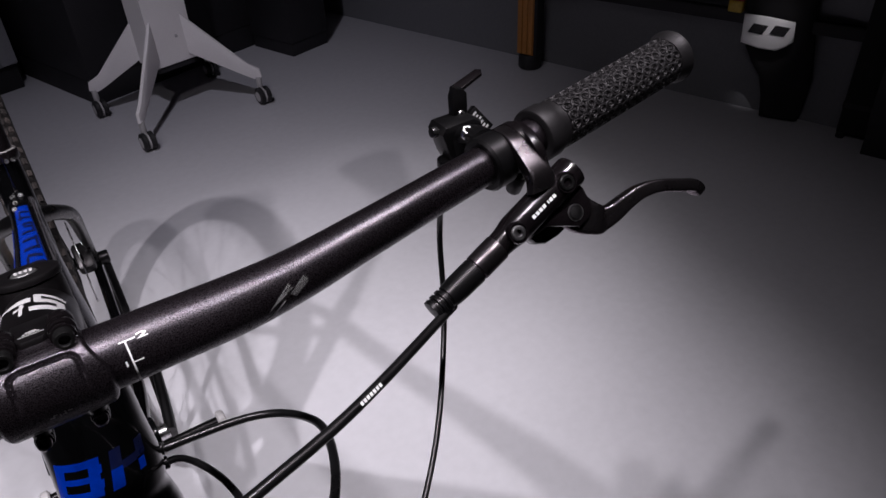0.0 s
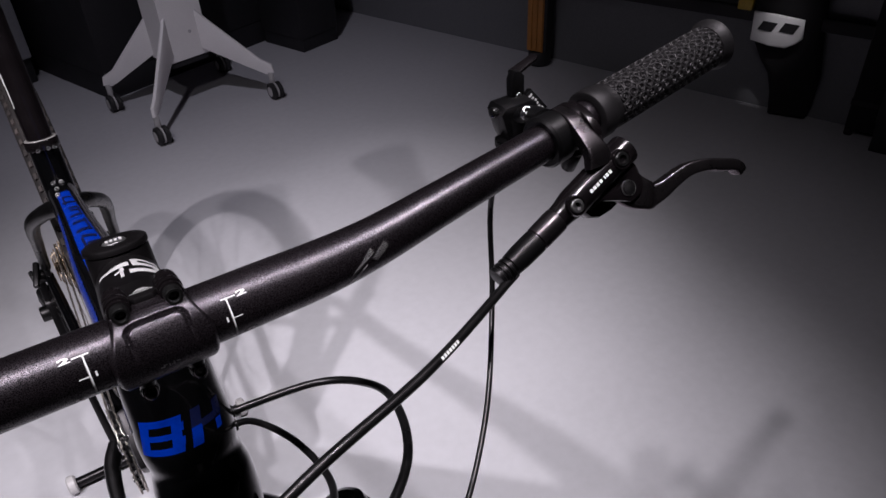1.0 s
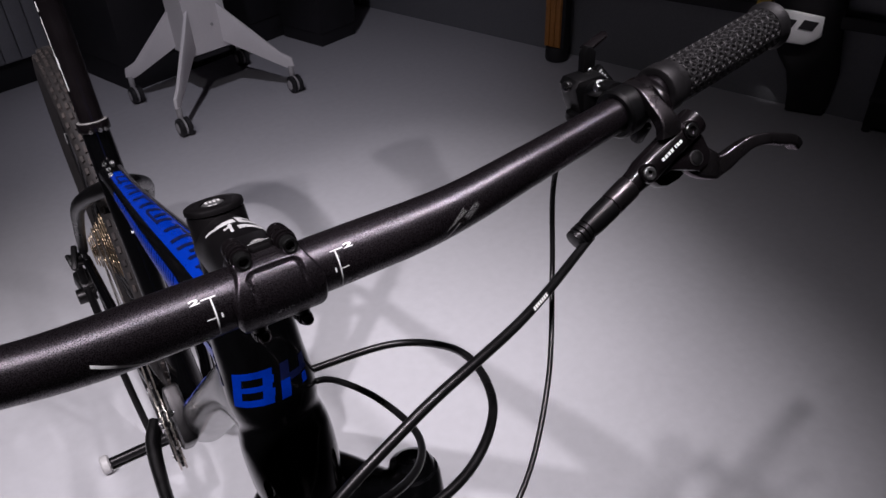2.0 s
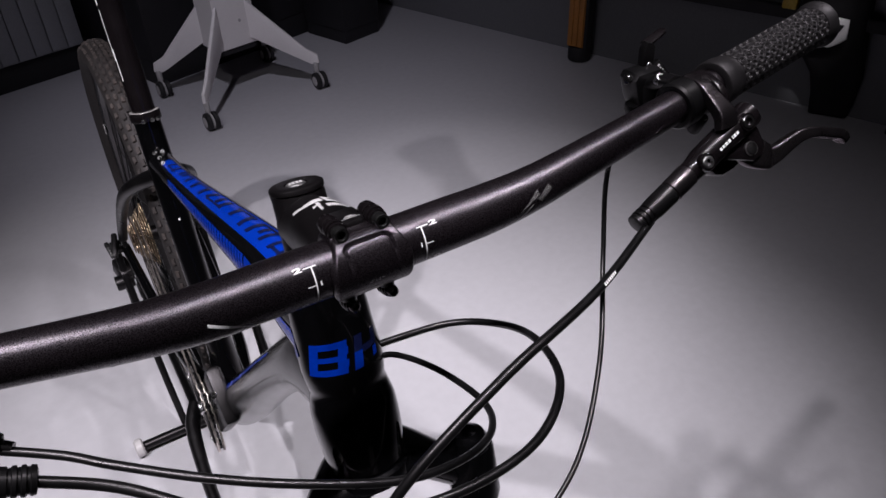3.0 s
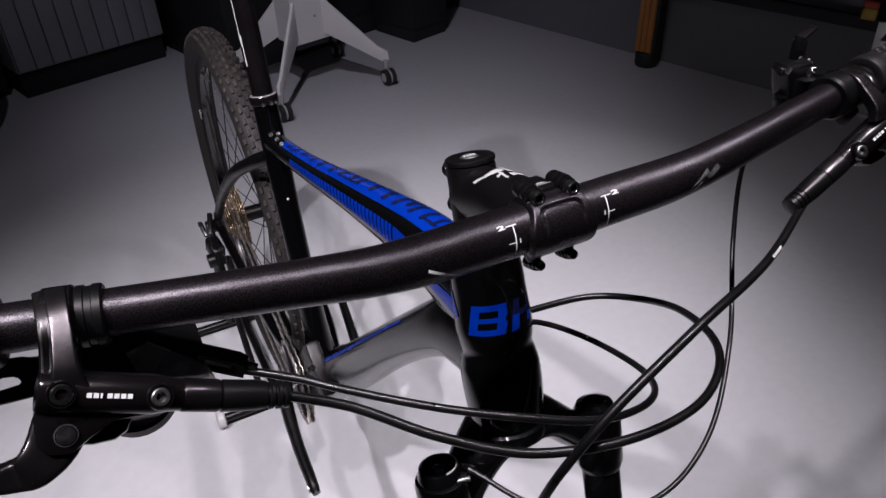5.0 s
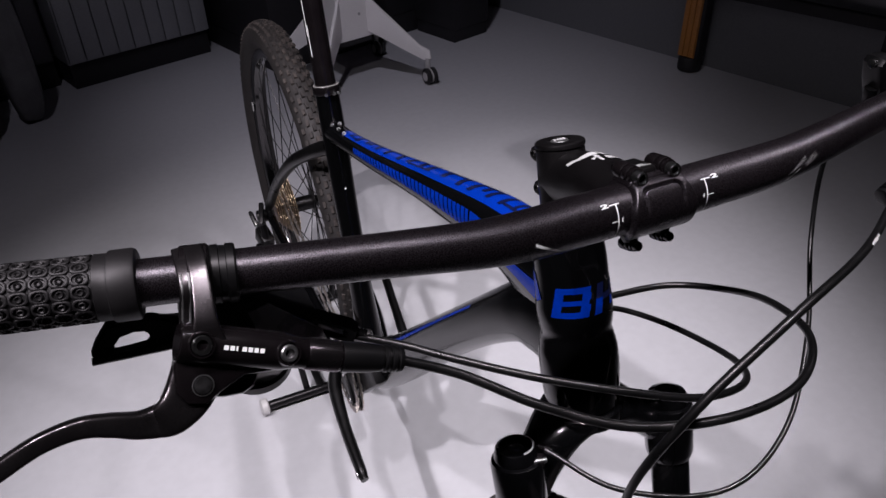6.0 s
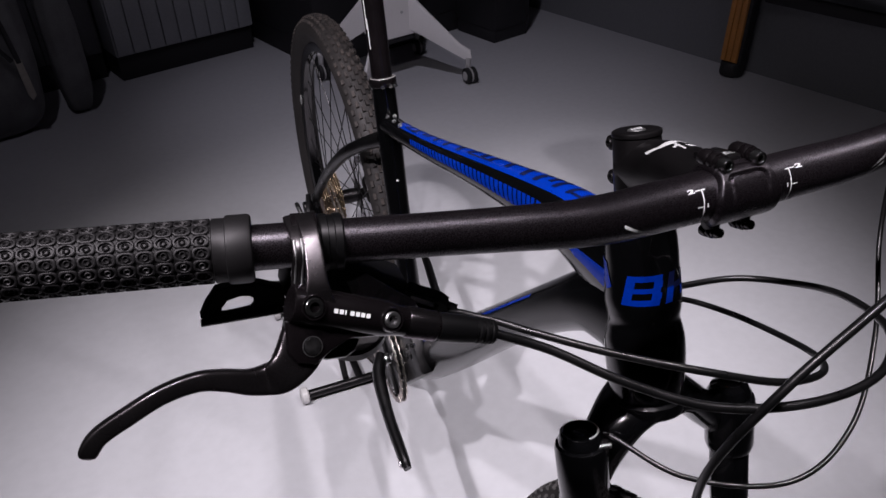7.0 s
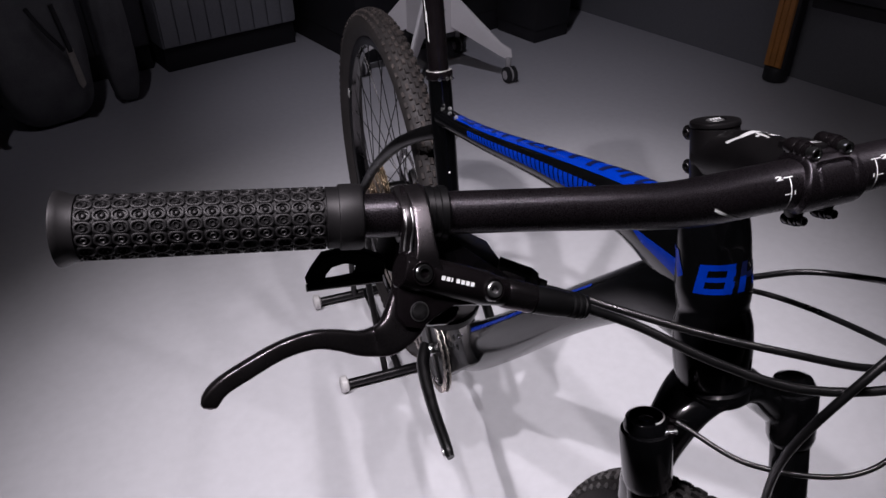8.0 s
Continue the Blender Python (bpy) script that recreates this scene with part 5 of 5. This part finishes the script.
part("column_screw", cyl(PC + e_ * 0.02 - f_ * 0.067 + V((0, 0, 0.29)), PC + e_ * 0.02 - f_ * 0.060 + V((0, 0, 0.29)), 0.006), M_GREYPLASTIC, ped)
part("column_foot", prism([(x * 0.9, y * 0.9) for x, y in sq], PC + V((0, 0, 0.178)), e_, f_, (0, 0, 1), 0.02, 0.002), M_BLACKWALL, ped)
for k, tip in enumerate(((0.895, 2.405), (0.402, 2.285), (0.330, 2.700), (0.822, 2.830))):
    d = V((tip[0], tip[1], 0)) - PC
    R_ = d.length
    d.normalize()
    n = V((-d.y, d.x, 0))
    i0 = 0.085 if k in (0, 2) else 0.095
    leg = part("leg", prism([(i0, 0.215), (i0, 0.365), (i0 + 0.03, 0.335), (R_ - 0.035, 0.160), (R_ + 0.006, 0.138), (R_ + 0.012, 0.104), (R_ - 0.020, 0.098), (R_ - 0.045, 0.110)], PC, d, (0, 0, 1), n, 0.013, 0.003), M_WHITE, ped, "white tapered leg fin")
    p = PC + d * (R_ - 0.004)
    part("castor_stem", cyl(p + V((0, 0, 0.055)), p + V((0, 0, 0.106)), 0.011), M_GREYPLASTIC, leg, "pale castor stem")
    off = V((0.12, -1.0, 0)).normalized()
    ax = V((-off.y, off.x, 0))
    q = p + off * 0.016 + V((0, 0, 0.034))
    for s in (1, -1):
        part("castor_wheel", lathe([(0, 0), (0, 0.026), (0.003, 0.033), (0.016, 0.033), (0.020, 0.026), (0.020, 0)], q + ax * (0.004 * s), ax * s, 26), M_WHEELBLACK, leg, "black castor wheel")
    part("castor_hub", lathe([(0.0235, 0), (0.0235, 0.020), (0.0255, 0.018), (0.0265, 0)], q, -ax, 22), M_GREYPLASTIC, leg, "pale castor hub cover")
    part("castor_hood", lathe([(-0.003, 0.010), (-0.003, 0.030), (0.003, 0.030), (0.003, 0.010)], q, ax, 26), M_GREYPLASTIC, leg)

# ---- bench with orange legs along the wall ----
WD = (V((2.27, 0.77, 0)) - V((1.845, 1.93, 0))).normalized()
WN = V((WD.y, -WD.x, 0))
WN = WN if WN.x < 0 else -WN
bench = thing("workbench", (2.1, 1.35, 0), "dark workbench with grooved orange wooden legs", "bench")
for base in (V((1.941, 2.011, 0)), V((2.385, 0.640, 0))):
    c = base
    R = Matrix((WD, WN, V((0, 0, 1)))).transposed()
    leg = part("bench_leg", box(c + V((0, 0, 0.475)), (0.092, 0.06, 0.83), R, 0.12), M_BLACKWALL, bench, "black bench leg frame")
    part("leg_foot", prism([(0.049 * math.cos(radians(k)), 0.049 * math.sin(radians(k))) for k in range(0, 360, 20)], c + V((0, 0, 0.033)), WD, WN, (0, 0, 1), 0.066, 0.012), M_WHEELBLACK, leg, "black rounded rubber foot")
    for k in range(3):
        part("leg_slat", box(c + WN * 0.034 + WD * (0.0245 * (k - 1) - 0.006) + V((0, 0, 0.4795)), (0.0205, 0.012, 0.821), R, 0.15), M_ORANGE, leg, "orange wooden slat")
    part("leg_backing", box(c + WN * 0.030 + WD * -0.006 + V((0, 0, 0.479)), (0.074, 0.008, 0.828), R, 0.1), M_ORANGE, leg)
mid = (V((1.941, 2.011, 0)) + V((2.385, 0.640, 0))) / 2
R = Matrix((WD, WN, V((0, 0, 1)))).transposed()
part("bench_top", box(mid + V((0, 0, 0.915)), (1.6, 0.13, 0.05), R, 0.1), M_BLACKWALL, bench, "dark bench top")
part("low_rail", box(mid - WN * 0.045 + V((0, 0, 0.34)), (1.30, 0.03, 0.045), R, 0.2), M_BLACKWALL, bench, "dark low rail")


def soft(name, centre, size, mat, parent, seed, label="", folds=5, rot=0.0):
    """A slumped soft body with folds."""
    bm = bmesh.new()
    bmesh.ops.create_icosphere(bm, subdivisions=4, radius=1)
    for v in bm.verts:
        p = v.co.copy()
        q = V([math.copysign(abs(k) ** 0.6, k) for k in p])
        f = 1 + 0.10 * noise.noise(p * 1.6 + V((seed, 0, 0))) + 0.05 * math.sin(folds * math.atan2(p.y, p.x) + 3 * p.z + seed)
        v.co = V((q.x * size[0] * f, q.y * size[1] * f, q.z * size[2] * (1 + 0.04 * noise.noise(p * 2 + V((0, seed, 0))))))
    bmesh.ops.transform(bm, matrix=Matrix.Translation(centre) @ pose(0, 0, 0, 0, 0, rot), verts=bm.verts)
    return part(name, bm, mat, parent, label, sharp=80)


KP, KS, KH = V((2.284, 1.031, 0)), V((-0.497, 0.868, 0)), V((0.868, 0.497, 0))
bag = thing("kit_bag", KP, "tall black kit bag with a white printed band beside the bench", "bag")
body_ = [(0.085, 0.004), (0.094, 0.08), (0.113, 0.15), (0.150, 0.20), (0.176, 0.25), (0.196, 0.36), (0.212, 0.48), (0.205, 0.62), (-0.010, 0.62), (-0.022, 0.40), (-0.036, 0.28), (-0.056, 0.16), (-0.050, 0.05), (-0.040, 0.004)]
part("bag_body", prism(body_, KP + KH * 0.065, KS, (0, 0, 1), KH, 0.11, 0.024), M_BAGFABRIC, bag, "slumped black fabric body", sharp=80)
bd = part("bag_band", prism([(0.196, 0.374), (0.12, 0.370), (0.036, 0.360), (0.030, 0.298), (0.048, 0.280), (0.077, 0.262), (0.13, 0.264), (0.192, 0.279)], KP - KH * 0.012, KS, (0, 0, 1), KH, 0.02, 0.006), M_WHITECLOTH, bag, "white cloth band", sharp=80)
for c0 in (0.176, 0.108):
    part("print_bar", prism([(c0, 0.318), (c0 - 0.046, 0.314), (c0 - 0.060, 0.344), (c0 - 0.014, 0.348)], KP - KH * 0.0232, KS, (0, 0, 1), KH, 0.004, 0.0005), M_BLACKWALL, bd, "dark slanted printed block", smooth=False)
bx = thing("tool_box", (2.205, 1.25, 0.3625), "small red and yellow box on the rail", "box")
part("box_body", box((2.205, 1.25, 0.3825), (0.05, 0.04, 0.04), R, 0.15), M_YELLOW, bx, "yellow body")
part("box_lid", box((2.205, 1.25, 0.4155), (0.052, 0.042, 0.026), R, 0.15), M_RED, bx, "red lid")
cs = thing("equipment_case", (2.42, 0.83, 0), "black upright equipment case beside the bench leg", "case")
part("case_body", box(V((2.42, 0.83, 0.33)), (0.13, 0.15, 0.62), R, 0.06), M_BAGFABRIC, cs)
for k in (0.12, 0.5):
    part("case_strap", box(V((2.42, 0.83, k)), (0.134, 0.154, 0.018), R, 0.1), M_BLACKWALL, cs)
for a_, b_ in ((-0.05, -0.06), (0.05, -0.06), (0.05, 0.06), (-0.05, 0.06)):
    part("case_foot", cyl(V((2.42, 0.83, 0)) + WD * a_ + WN * b_, V((2.42, 0.83, 0.022)) + WD * a_ + WN * b_, 0.014), M_WHEELBLACK, cs)

# ---- dark cabinet and counter along the back ----
def unit(name, u0, u1, v0, v1, h, plinth, mat, label, category):
    t = thing(name, room((u0 + u1) / 2, (v0 + v1) / 2), label, category)
    part("plinth", box(room((u0 + u1) / 2, (v0 + v1) / 2, plinth / 2), (u1 - u0 - 0.01, v1 - v0 - 0.01, plinth), ROT, 0.02), M_BLACKWALL, t, "black plinth")
    part("panel", box(room((u0 + u1) / 2, (v0 + v1) / 2, (h + plinth) / 2), (u1 - u0, v1 - v0, h - plinth), ROT, 0.01), mat, t)
    return t


unit("cabinet", 1.2, 2.48, 2.55, 3.2, 1.25, 0.10, M_BLACKWALL, "tall matt black cabinet against the wall", "cabinet")
unit("locker", 2.005, 2.232, 2.268, 2.545, 1.25, 0.06, M_BLACKWALL, "narrow matt black locker before the cabinet", "cabinet")
# next block is made up: plain black, added to darken the wall area
unit("dark_backing", 2.40, 2.555, -1.3, 0.0, 1.3, 0.10, M_BLACKWALL, "matt black block added to fill the dark area by the wall", "cabinet")
unit("counter", 0.50, 1.14, 3.02, 3.44, 1.0, 0.105, M_PANEL, "grey front counter with a black plinth", "counter")
low = unit("display_case", -0.6, 0.48, 3.12, 3.44, 1.0, 0.105, M_BLACKWALL, "dark display case with a black plinth", "cabinet")

counter = [o for o in scene.objects if o.name == "counter"][0]
for k in range(9):
    u0 = 0.505 + 0.0705 * k
    board = box(room(u0 + 0.0335, 3.010, 0.555), (0.066, 0.018, 0.88), ROT, 0.12)
    part("board", board, M_PANEL, counter)
for k in range(14):
    u0 = -0.595 + 0.0765 * k
    part("board", box(room(u0 + 0.036, 3.112, 0.555), (0.071, 0.014, 0.88), ROT, 0.12), M_BOARD, low)

# ---- hanging and leaning clutter by the wall ----
for k, (u, v, z, sx, sy, sz) in enumerate(((-0.02, 2.80, 0.36, 0.17, 0.10, 0.36), (-0.33, 2.74, 0.42, 0.15, 0.12, 0.42), (0.27, 2.83, 0.27, 0.06, 0.06, 0.27))):
    t = thing("backpack" if k < 2 else "umbrella_bag", room(u, v), "dark fabric backpack with a pale strap leaning on the wall" if k < 2 else "narrow dark fabric bag standing by the wall", "backpack" if k < 2 else "bag", "bags by the wall")
    p = room(u, v, z)
    soft("bag_body", p, (sx, sy, sz), M_FABRIC, t, 7.0 + k, rot=18)
    if k < 2:
        q = room(u + 0.10, v - sy - 0.03)
        part("strap", prism([(-0.012, 0.305), (0.010, 0.300), (0.020, 0.165), (0.004, 0.150), (-0.006, 0.170)], q, RU, (0, 0, 1), RV, 0.006, 0.001), M_STRAP, t, "pale webbing strap")
        part("strap", hose([q - RU * 0.10 + V((0, 0, 0.46)), q - RU * 0.07 + V((0, 0, 0.39)), q - RU * 0.02 + V((0, 0, 0.30))], 0.008, 16, 8), M_BLACKWALL, t)
        part("strap", hose([q - RU * 0.02 + V((0, 0, 0.46)), q - RU * 0.01 + V((0, 0, 0.38)), q + V((0, 0, 0.29))], 0.009, 16, 8), M_BLACKWALL, t)
